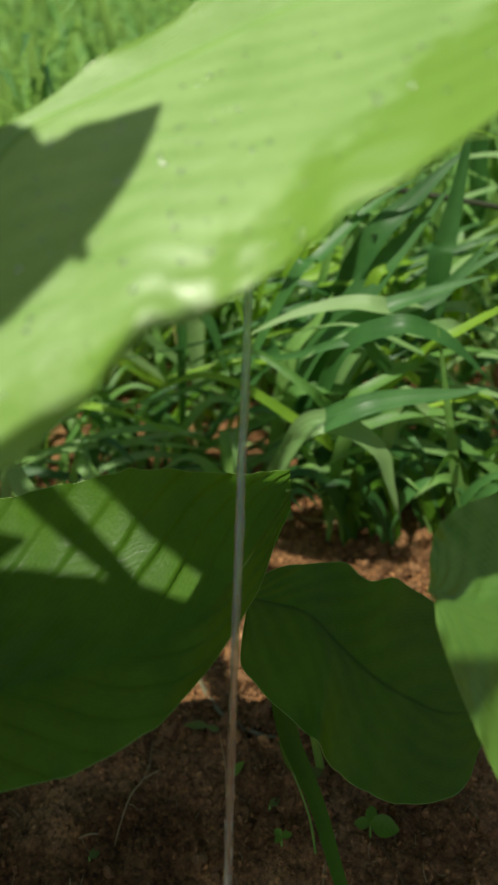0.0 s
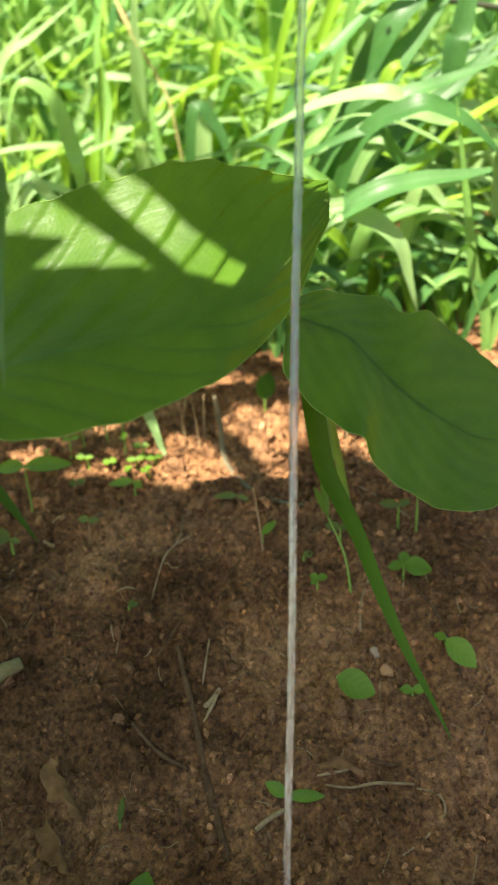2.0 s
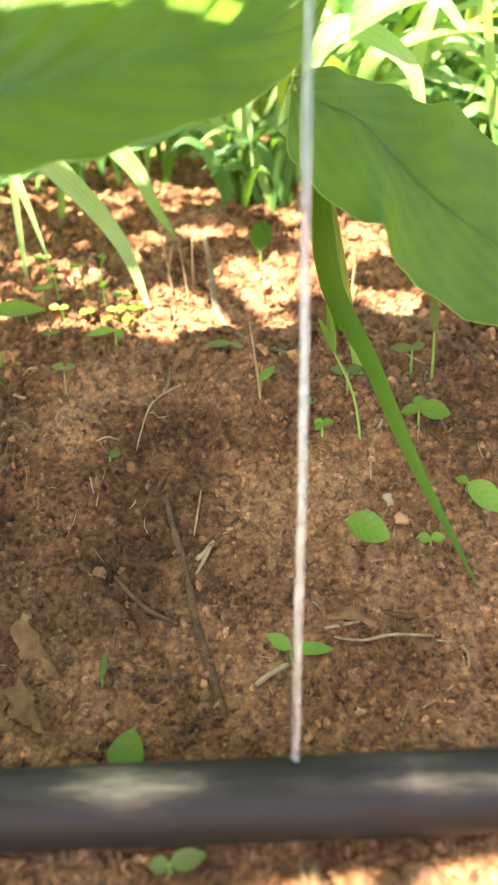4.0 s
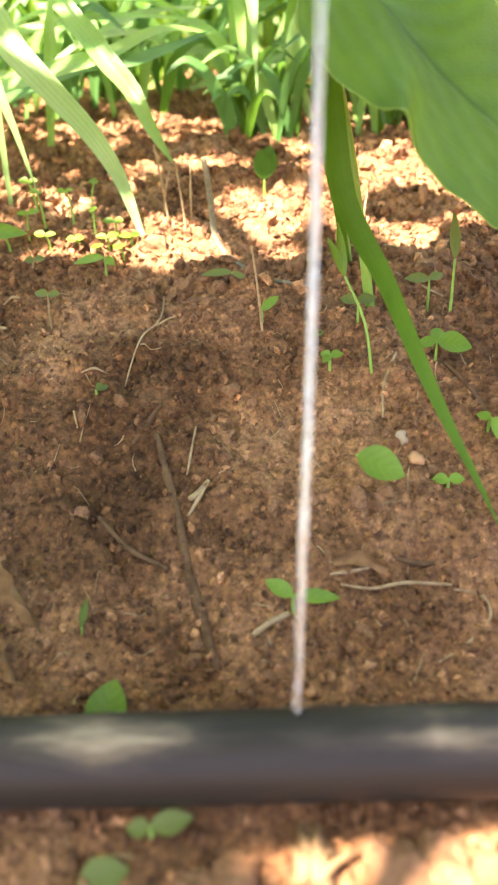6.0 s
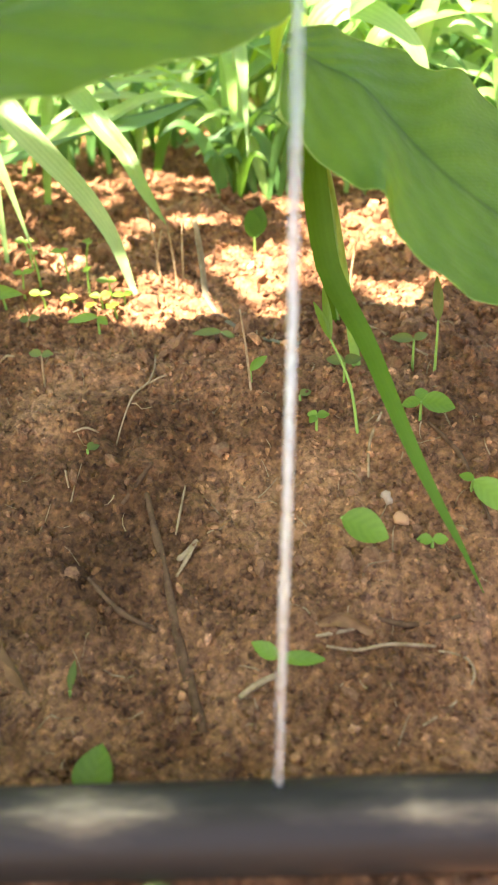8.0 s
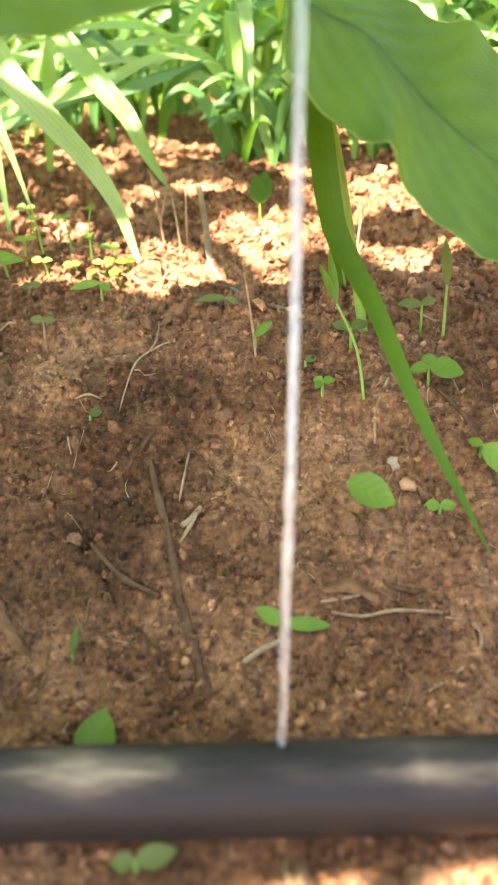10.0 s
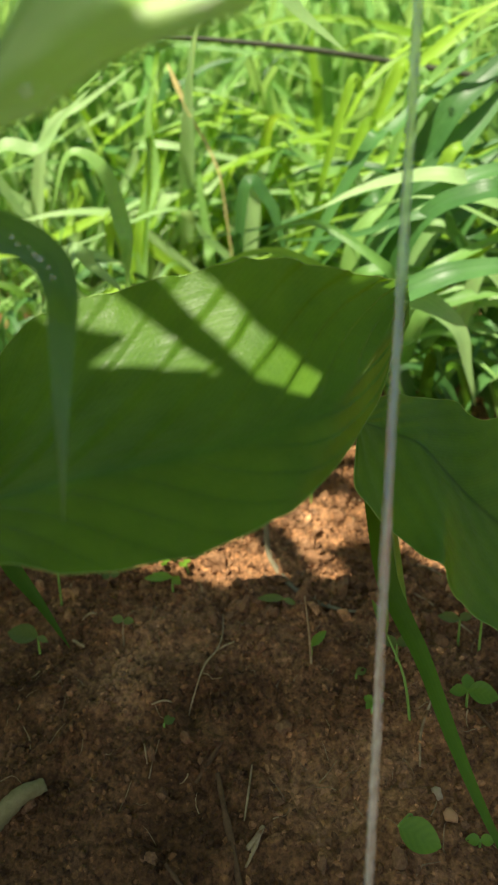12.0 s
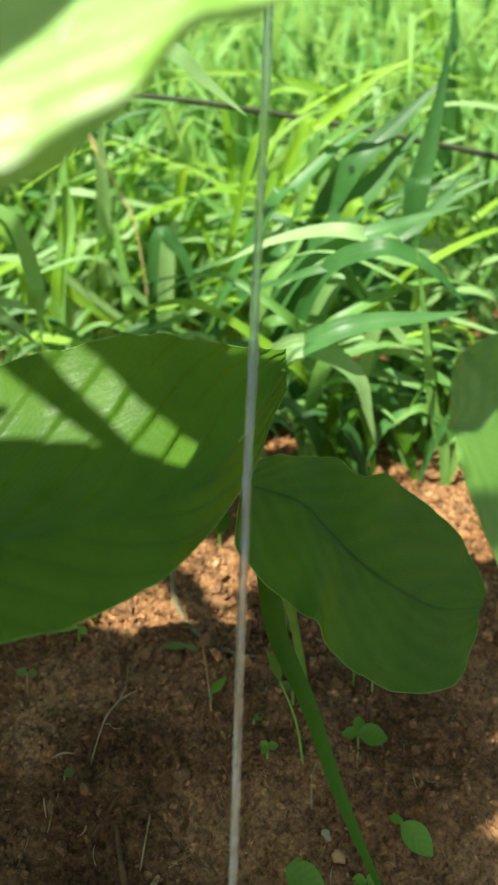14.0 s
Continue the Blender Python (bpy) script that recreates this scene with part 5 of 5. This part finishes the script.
# ---- litter on the bank ----
line_thing("twig", "dark brown dead twig half buried in the bank", "twig", [(-0.0403, 0.2233), (-0.0312, 0.1957), (-0.0248, 0.1762), (-0.0172, 0.1548)], [0.0010, 0.0016, 0.0021, 0.0017], BARK, 0.0004, "twigs", 9, 0.5, 0.7)
line_thing("twig", "short brown twig lying against a longer one", "twig", [(-0.0557, 0.1956), (-0.0446, 0.1873), (-0.0328, 0.1816)], [0.0007, 0.001, 0.0008], BARK, 0.0008, "twigs")
line_thing("wood_chip", "pale splintered wood chip on the soil", "wood chip", [(-0.0222, 0.2091), (-0.0249, 0.202), (-0.0276, 0.1953)], [0.0006, 0.0014, 0.0007], STRAW, 0.001, flat=0.5)
line_thing("rootlet", "thin pale curved rootlet on the soil", "root", [(-0.0275, 0.2283), (-0.0282, 0.2183), (-0.0291, 0.2092)], [0.0003, 0.0005, 0.0003], STRAW, 0.001, "rootlets", 5)
line_thing("straw", "short pale dry straw on the soil", "straw", [(0.0150, 0.1790), (0.020, 0.1800), (0.0265, 0.1812)], [0.0004, 0.0007, 0.0005], STRAW, 0.0016, "straws")
line_thing("straw", "long pale dry straw lying along the soil", "straw", [(0.0180, 0.1757), (0.027, 0.1768), (0.037, 0.1772), (0.0503, 0.1784)], [0.0004, 0.0006, 0.0006, 0.0005], STRAW, 0.0016, "straws")
line_thing("rootlet", "thin brown curling rootlet on the soil", "root", [(0.051, 0.1773), (0.0586, 0.1744), (0.0595, 0.1687), (0.0517, 0.1615), (0.0432, 0.1558)], [0.0004, 0.0005, 0.0004, 0.0003], STRAW, 0.0008, "rootlets", 5)
line_thing("twig", "short broken pale twig end on the soil", "twig", [(-0.0074, 0.1627), (-0.002, 0.1664), (0.0027, 0.1698)], [0.0008, 0.0011, 0.0009], STRAW, 0.001, "twigs")
line_thing("rootlet", "dark brown root lying along the soil", "root", [(0.0322, 0.1844), (0.045, 0.1850), (0.0585, 0.1843)], [0.0007, 0.001, 0.0007], BARK, 0.0004, "rootlets")
line_thing("rootlet", "fine pale root hanging down the bank", "root", [(-0.0441, 0.2886), (-0.0431, 0.2773), (-0.0446, 0.269), (-0.0488, 0.2604), (-0.0517, 0.2518), (-0.0538, 0.2452)], [0.0003, 0.0004, 0.0004, 0.0004, 0.0003, 0.0003], STRAW, 0.0022, "rootlets", 6)
line_thing("straw", "long dry bent straw across the bank", "straw", [(0.025, 0.3175), (0.047, 0.3181), (0.0579, 0.3047)], [0.0004, 0.0006, 0.0004], STRAW, 0.0015, "straws", 5)
line_thing("stick", "pale olive stump of a broken stalk on the bank", "stick", [(-0.16, 0.178), (-0.1246, 0.2004), (-0.1130, 0.2090), (-0.1036, 0.2158)], [0.0050, 0.0044, 0.0036, 0.0026], STUB, 0.003, "", 10)
line_thing("stalk", "thin brown withered stalk hanging down the bank", "stalk", [(0.0575, 0.247), (0.066, 0.237), (0.0705, 0.224), (0.0735, 0.213)], [0.0006, 0.0009, 0.0008, 0.0005], BARK, 0.0016, "", 6)
line_thing("rootlet", "dry pale root lying on the shaded soil", "root", [(-0.052, 0.392), (-0.036, 0.402), (-0.020, 0.398)], [0.0005, 0.0007, 0.0005], STRAW, 0.001, "rootlets", 5)
line_thing("rootlet", "dry pale root lying on the shaded soil", "root", [(-0.044, 0.410), (-0.030, 0.401), (-0.018, 0.388)], [0.0004, 0.0006, 0.0004], STRAW, 0.0012, "rootlets", 5)
line_thing("straw", "thick pale straw lying in the sun below the grass", "straw", [(0.0255, 0.427), (0.040, 0.424), (0.0535, 0.423)], [0.0011, 0.0015, 0.0009], STRAW, 0.003, "straws", 6)
line_thing("straw", "dry bent straw on the sunlit soil", "straw", [(0.040, 0.297), (0.052, 0.290), (0.062, 0.278)], [0.0004, 0.0006, 0.0004], STRAW, 0.0015, "straws", 5)
line_thing("straw", "short dry straw on the shaded bank", "straw", [(0.041, 0.246), (0.036, 0.236), (0.035, 0.228)], [0.0004, 0.0006, 0.0004], STRAW, 0.0012, "straws", 5)
line_thing("rootlet", "forked pale root in the face of the bank", "root", [(-0.0450, 0.2688), (-0.0408, 0.2708), (-0.0376, 0.2723)], [0.0003, 0.0004, 0.0003], STRAW, 0.0022, "rootlets", 5)
line_thing("rootlet", "short pale root end standing out of the soil", "root", [(-0.0689, 0.2303), (-0.0678, 0.227), (-0.0666, 0.2239)], [0.0003, 0.0004, 0.0003], STRAW, 0.0016, "rootlets", 5)
line_thing("rootlet", "fine brown root along the bank", "root", [(-0.0601, 0.2473), (-0.0636, 0.2439), (-0.0679, 0.2423)], [0.0003, 0.0005, 0.0003], STRAW, 0.0016, "rootlets", 5)
line_thing("twig", "dark slanting twig in the face of the bank", "twig", [(-0.0387, 0.2319), (-0.0431, 0.2273), (-0.0479, 0.2198)], [0.0006, 0.0010, 0.0006], BARK, 0.001, "twigs", 6)
line_thing("straw", "short pale straw in the bank", "straw", [(-0.1077, 0.2733), (-0.1045, 0.271), (-0.1015, 0.2684)], [0.0007, 0.0008, 0.0006], STRAW, 0.002, "straws", 5)
line_thing("straw", "short pale straw in the bank", "straw", [(-0.1053, 0.281), (-0.102, 0.2818), (-0.0989, 0.2819)], [0.0004, 0.0006, 0.0004], STRAW, 0.002, "straws", 5)
line_thing("twig", "short broken grey-brown twig on the bank", "twig", [(-0.0275, 0.2005), (-0.025, 0.2045), (-0.0223, 0.2091)], [0.0009, 0.0011, 0.0008], STRAW, 0.001, "twigs", 6)
gs = new("dead_stalk", tube_mesh("dead_stalk", [(-0.0285, 0.3235, 0.105), (-0.0268, 0.323, 0.09), (-0.0240, 0.3148, ground_z(-0.024, 0.3148) + 0.001), (-0.0106, 0.2979, ground_z(-0.0106, 0.2979) + 0.001), (0.0061, 0.2905, ground_z(0.0061, 0.2905) + 0.0015), (0.0150, 0.2880, ground_z(0.0150, 0.2880) + 0.001)], [0.0013, 0.0016, 0.0016, 0.0015, 0.0012, 0.0008], GREY_STALK, 30, 8, 0.2, 1.0, 0.6))
tagged(gs, "grey dead stalk bent flat on the soil", "stalk")
for k, (x, y, h, lx) in enumerate(((-0.0462, 0.3336, 0.030, -0.004), (-0.0381, 0.3273, 0.028, -0.003), (-0.0493, 0.3391, 0.020, 0.004), (-0.0362, 0.3324, 0.024, 0.001), (-0.0051, 0.2632, 0.030, -0.003), (0.036, 0.327, 0.02, 0.003))):
    z = ground_z(x, y)
    ob = new("dry_stem", tube_mesh("dry_stem", [(x, y, z - 0.002), (x + lx * 0.4, y, z + h * 0.5), (x + lx, y + 0.002, z + h)], [0.0005, 0.0005, 0.0003], STRAW, 10, 6, 0.2, k))
    tagged(ob, "thin dry yellow stem standing in the soil", "stem", "dry stems")


def pebble(x, y, r, mat, label, seed, name="pebble"):
    ob = new(name, clod_mesh(name, seed, mat, 2))
    ob.data.shade_smooth()
    ob.scale = (r, r * 0.9, r)
    ob.rotation_euler = (seed, seed * 2, seed * 3)
    ob.location = (x, y, ground_z(x, y) + r * 0.45)
    tagged(ob, label, "stone", "pebbles")


pebble(0.0436, 0.213, 0.0026, STONE, "small orange stone on the bank", 3)
pebble(0.0397, 0.2179, 0.0027, PALE_STONE, "small pale chip of stone on the bank", 5)
pebble(0.0245, 0.155, 0.0018, STONE, "small orange stone on the soil", 7)


def withered_leaf(points, width, label):
    pts = [Vector((x, y, ground_z(x, y) + d)) for x, y, d in points]
    ob = new("withered_leaf", blade_mesh("withered_leaf", pts, width, DRY_LEAF, (0.3, -0.5, 0.8), 1.1, 24, wavy=0.5, twist=1.7))
    tagged(ob, label, "dead leaf", "withered leaves")


withered_leaf([(-0.086, 0.182, 0.003), (-0.080, 0.176, 0.004), (-0.0741, 0.1708, 0.003), (-0.0676, 0.1639, 0.001)], 0.0095, "curled brown withered leaf on the soil")
withered_leaf([(-0.084, 0.165, 0.001), (-0.078, 0.158, 0.003), (-0.073, 0.152, 0.002), (-0.070, 0.146, 0.001)], 0.0085, "curled brown withered leaf on the soil")
withered_leaf([(0.016, 0.1812, 0.001), (0.023, 0.182, 0.002), (0.031, 0.1815, 0.001), (0.036, 0.180, 0.001)], 0.004, "narrow dry leaf scrap on the soil")


stump = thing("root_stump", "frayed pale yellow cut root in front of the pipe", "root", "", (0.007, 0.0955, ground_z(0.007, 0.0955)))
rb = random.Random(14)
for k in range(22):
    a = rb.uniform(-0.45, 0.95)
    length = rb.uniform(0.006, 0.014)
    x0 = rb.uniform(-0.004, 0.003)
    z0 = rb.uniform(0.0, 0.0025)
    part("fibre", tube_mesh("fibre", [(x0, -0.006, z0), (x0 + math.sin(a) * length * 0.5, -0.006 + math.cos(a) * length * 0.5, z0 + 0.0025), (x0 + math.sin(a) * length, -0.006 + math.cos(a) * length, z0 + rb.uniform(0.0, 0.003))], [0.0010, 0.0009, 0.0004], ROOT, 8, 6, 0.5, k), stump)
rk = random.Random(15)
for x, y, r in ((-0.0085, 0.093, 0.0055), (0.022, 0.092, 0.0070), (0.033, 0.096, 0.0065), (0.044, 0.094, 0.0060), (-0.016, 0.090, 0.0045), (0.029, 0.088, 0.0050), (0.040, 0.087, 0.0065), (0.052, 0.090, 0.0060)):
    ob = new("broken_clod", clod_mesh("broken_clod", rk.random() * 9, CLOD, 3))
    ob.scale = (r, r * 0.8, r * 0.7)
    ob.rotation_euler = (rk.uniform(-0.3, 0.3), rk.uniform(-0.3, 0.3), rk.uniform(0, 6))
    ob.location = (x, y, ground_z(x, y) + r * 0.26)
    tagged(ob, "dry broken clod of red-brown soil", "clod", "broken clods")


# ---- seedlings ----
def oval_leaf(name, base, way, nor, length, width, mat, parent):
    way, nor = Vector(way).normalized(), Vector(nor)
    side = way.cross(nor).normalized()
    nor = side.cross(way).normalized()
    verts, faces, uvs = [], [], []
    nu, nv = 12, 6
    for i in range(nu + 1):
        u = i / nu
        w = width * 0.5 * math.sin(math.pi * min(1, max(0, u)) ** 0.85) ** 0.75 if 0 < u < 1 else 0.0002
        for j in range(nv + 1):
            v = 2 * j / nv - 1
            verts.append(Vector(base) + way * length * u + side * w * v + nor * (0.25 * w * v * v - 0.12 * length * u * u))
            uvs.append((u, 0.5 + 0.5 * v))
    for i in range(nu):
        for j in range(nv):
            a = i * (nv + 1) + j
            faces.append((a, a + 1, a + nv + 2, a + nv + 1))
    return part(name, mesh_from(name, verts, faces, uvs, mat), parent)


def seedling(x, y, h, leaves, label, mat=SEEDLING, lean=(0, 0), stalk=RIB):
    """leaves: heading in degrees, tilt up, length and width in millimetres."""
    z = ground_z(x, y)
    t = thing("seedling", label, "seedling", "seedlings", (x, y, z))
    top = Vector((lean[0], lean[1], h))
    part("stem", tube_mesh("stem", [(0, 0, -0.002), (lean[0] * 0.3, lean[1] * 0.3, h * 0.55), top], [0.0006, 0.0005, 0.0004], stalk, 8, 6), t)
    for head, up, length, width in leaves:
        a, e = radians(head), radians(up)
        way = Vector((math.cos(a) * math.cos(e), math.sin(a) * math.cos(e), math.sin(e)))
        oval_leaf("leaf", top, way, Vector((0, -0.55, 0.85)), length / 1000, width / 1000, mat, t)
    return t


seedling(0.0310, 0.211, 0.010, [(-12, -18, 15.5, 11)], "seedling with one large oval bright green leaf", lean=(-0.0075, -0.0135))
seedling(0.0690, 0.225, 0.008, [(-40, -25, 15, 10), (150, 10, 5, 3.5)], "seedling with an oval bright green leaf", lean=(-0.0015, -0.0075))
seedling(0.0533, 0.2065, 0.003, [(0, 5, 5, 4), (180, 5, 5, 4)], "tiny seedling with two round leaves")
seedling(0.0551, 0.2494, 0.008, [(-10, -5, 12, 9), (170, -12, 7, 5), (80, 20, 8, 5)], "seedling with ragged green leaves and a dry stalk")
seedling(0.0182, 0.244, 0.005, [(0, 10, 4.5, 3.5), (140, 5, 4, 3.5), (230, -15, 4, 3)], "tiny seedling with three round leaves")
seedling(0.0040, 0.1712, 0.006, [(5, -5, 14, 4.5), (160, 25, 9, 5)], "seedling with two narrow spread leaves")
seedling(-0.0465, 0.1370, 0.000, [(75, 42, 14, 11)], "upright rounded green seedling leaf behind the pipe")
seedling(-0.0674, 0.2962, 0.007, [(170, -6, 14, 5), (-20, -30, 5, 4)], "seedling with a long curved leaf")
seedling(-0.0170, 0.2885, 0.005, [(175, 0, 12, 4), (-10, -20, 6, 3)], "seedling with a thin pale curved leaf", SEEDLING_DULL)
seedling(-0.0052, 0.2658, 0.006, [(40, 30, 9, 4)], "seedling with a small folded leaf")
seedling(-0.0051, 0.3572, 0.008, [(60, 70, 15, 10), (120, 75, 13, 8)], "curled dark green seedling leaf standing upright", BLADE_DEEP)
seedling(-0.1210, 0.2680, 0.008, [(175, 8, 14, 9), (-20, -10, 5, 3)], "seedling with one broad dull green leaf", SEEDLING_DULL)
seedling(0.0293, 0.2644, 0.008, [(20, 12, 7, 5), (160, 10, 7, 5)], "small seedling with two dull pale leaves", SEEDLING_DULL)
seedling(0.0128, 0.2573, 0.002, [(30, 10, 5, 3.5)], "tiny dull green seedling leaf", SEEDLING_DULL)
seedling(0.0565, 0.2781, 0.012, [(165, 5, 9, 5), (20, 20, 6, 4)], "small seedling with dull pale leaves", SEEDLING_DULL)
seedling(0.0637, 0.2716, 0.020, [(95, 75, 16, 4)], "narrow upright dull green shoot", SEEDLING_DULL)
seedling(0.0324, 0.2406, 0.030, [(110, 70, 18, 3), (150, 65, 14, 3)], "narrow upright yellowish shoot", lean=(-0.009, 0.012))
seedling(-0.0266, 0.1010, 0.003, [(10, 8, 9, 5), (190, 5, 5, 4)], "low dull green seedling under the pipe", SEEDLING_DULL)
seedling(-0.0400, 0.0920, 0.003, [(10, 8, 10, 7)], "low dull green seedling in front of the pipe", SEEDLING_DULL)
seedling(-0.0621, 0.2369, 0.002, [(40, 10, 5, 4)], "tiny grey-green seedling leaf", SEEDLING_DULL)
seedling(-0.0558, 0.1633, 0.002, [(90, 30, 9, 2.5)], "small pale leaf scrap standing in the soil", SEEDLING_DULL)
seedling(-0.118, 0.292, 0.027, [(8, 2, 22, 9), (180, 0, 15, 8)], "seedling with long green leaves")
rs = random.Random(21)
for x, y, h in ((-0.1048, 0.3224, 0.020), (-0.098, 0.326, 0.026), (-0.112, 0.318, 0.016), (-0.094, 0.316, 0.012), (-0.0741, 0.3087, 0.008), (-0.069, 0.314, 0.011), (-0.080, 0.313, 0.009), (-0.0855, 0.2727, 0.022), (-0.0983, 0.2996, 0.012), (-0.0622, 0.3083, 0.009), (-0.066, 0.319, 0.013), (-0.076, 0.322, 0.016), (-0.060, 0.317, 0.008), (-0.088, 0.335, 0.022), (-0.081, 0.341, 0.024), (-0.104, 0.338, 0.022)):
    a = rs.uniform(0, 180)
    h *= 0.62
    # Below y 0.305, in the bank's shade, sprouts get the greyer copy.
    seedling(x, y, h, [(a, 12, rs.uniform(3.4, 5.4), rs.uniform(3, 4.2)), (a + 170, 10, rs.uniform(3.4, 5.4), rs.uniform(3, 4.2))], "tiny sprout with two round cotyledons" if y > 0.305 else "dull tiny sprout on a thin brown stem", SEEDLING if y > 0.305 else SEEDLING_DULL, (rs.uniform(-0.003, 0.003), -0.002), RIB if y > 0.305 else STRAW)

# ---- water beads on the near leaf ----
def beads():
    bm_v, bm_f = [], []
    r = random.Random(8)
    shape = clod_mesh("bead_shape", 0, DEW, 2)
    vs = np.array([v.co.normalized() for v in shape.vertices])
    fs = [tuple(p.vertices) for p in shape.polygons]
    bpy.data.meshes.remove(shape)
    for _ in range(460):
        u, v = r.uniform(0.12, 0.8), -r.uniform(0.08, 0.97)
        p = near_spot(u, v)
        nor = (near_spot(u + 0.01, v) - near_spot(u - 0.01, v)).cross(near_spot(u, v + 0.02) - near_spot(u, v - 0.02)).normalized()
        if nor.z < 0:
            nor = -nor
        q = np.array(nor.to_track_quat("Z", "Y").to_matrix())
        s = 0.00012 + 0.0006 * r.random() ** 4
        base = len(bm_v)
        bm_v.extend(map(tuple, (vs * np.array((s, s, s * 0.6))) @ q.T + np.array(p + nor * s * 0.2)))
        bm_f.extend(tuple(i + base for i in f) for f in fs)
    ob = new("water_beads", mesh_from("water_beads", bm_v, bm_f, None, DEW))
    tagged(ob, "small clear water beads on the bright leaf", "water", kind="stuff")


beads()


def blade_beads():
    """Drops hanging on the arching wet blade."""
    r = random.Random(21)
    drops = thing("water_beads", "clear water drops on the arching wet grass blade", "water")
    for x, y, z in ((-0.0850, 0.1785, 0.2328), (-0.0790, 0.1755, 0.2318), (-0.0745, 0.1740, 0.2306), (-0.0728, 0.1722, 0.2292), (-0.0700, 0.1715, 0.2284),
                    (-0.0685, 0.1700, 0.2270), (-0.0668, 0.1690, 0.2262), (-0.0650, 0.1680, 0.2245), (-0.0632, 0.1655, 0.2226)):
        me = clod_mesh("drop", 0, DEW, 2)
        size = r.uniform(0.0003, 0.0006)
        for v in me.vertices:
            v.co = Vector((x, y, z)) + v.co.normalized() * size
        me.shade_smooth()
        new("drop", me).parent = drops


blade_beads()

# ---- clods of the bank, last ----
shapes = [clod_mesh("clod", k + 20, CLOD, 2) for k in range(8)]
rc = random.Random(31)
for k in range(190):
    x, y = rc.uniform(-0.12, 0.12), 0.07 + 0.30 * rc.random()
    if 0.096 < y < 0.13:
        continue
    s = 0.0012 + 0.0019 * rc.random() ** 2
    c = new("clod", shapes[k % 8])
    c.parent = ground
    c.location = (x, y, ground_z(x, y) + s * 0.25)
    c.rotation_euler = (rc.uniform(0, 6), rc.uniform(0, 6), rc.uniform(0, 6))
    c.scale = (s, s * rc.uniform(0.7, 1.2), s)
for k in range(110):
    x, y = rc.uniform(-0.13, 0.13), rc.uniform(0.28, 0.47)
    s = 0.002 + 0.0032 * rc.random() ** 1.6
    c = new("clod", shapes[k % 8])
    c.parent = ground
    c.location = (x, y, ground_z(x, y) + s * 0.2)
    c.rotation_euler = (rc.uniform(0, 6), rc.uniform(0, 6), rc.uniform(0, 6))
    c.scale = (s, s * rc.uniform(0.7, 1.2), s)
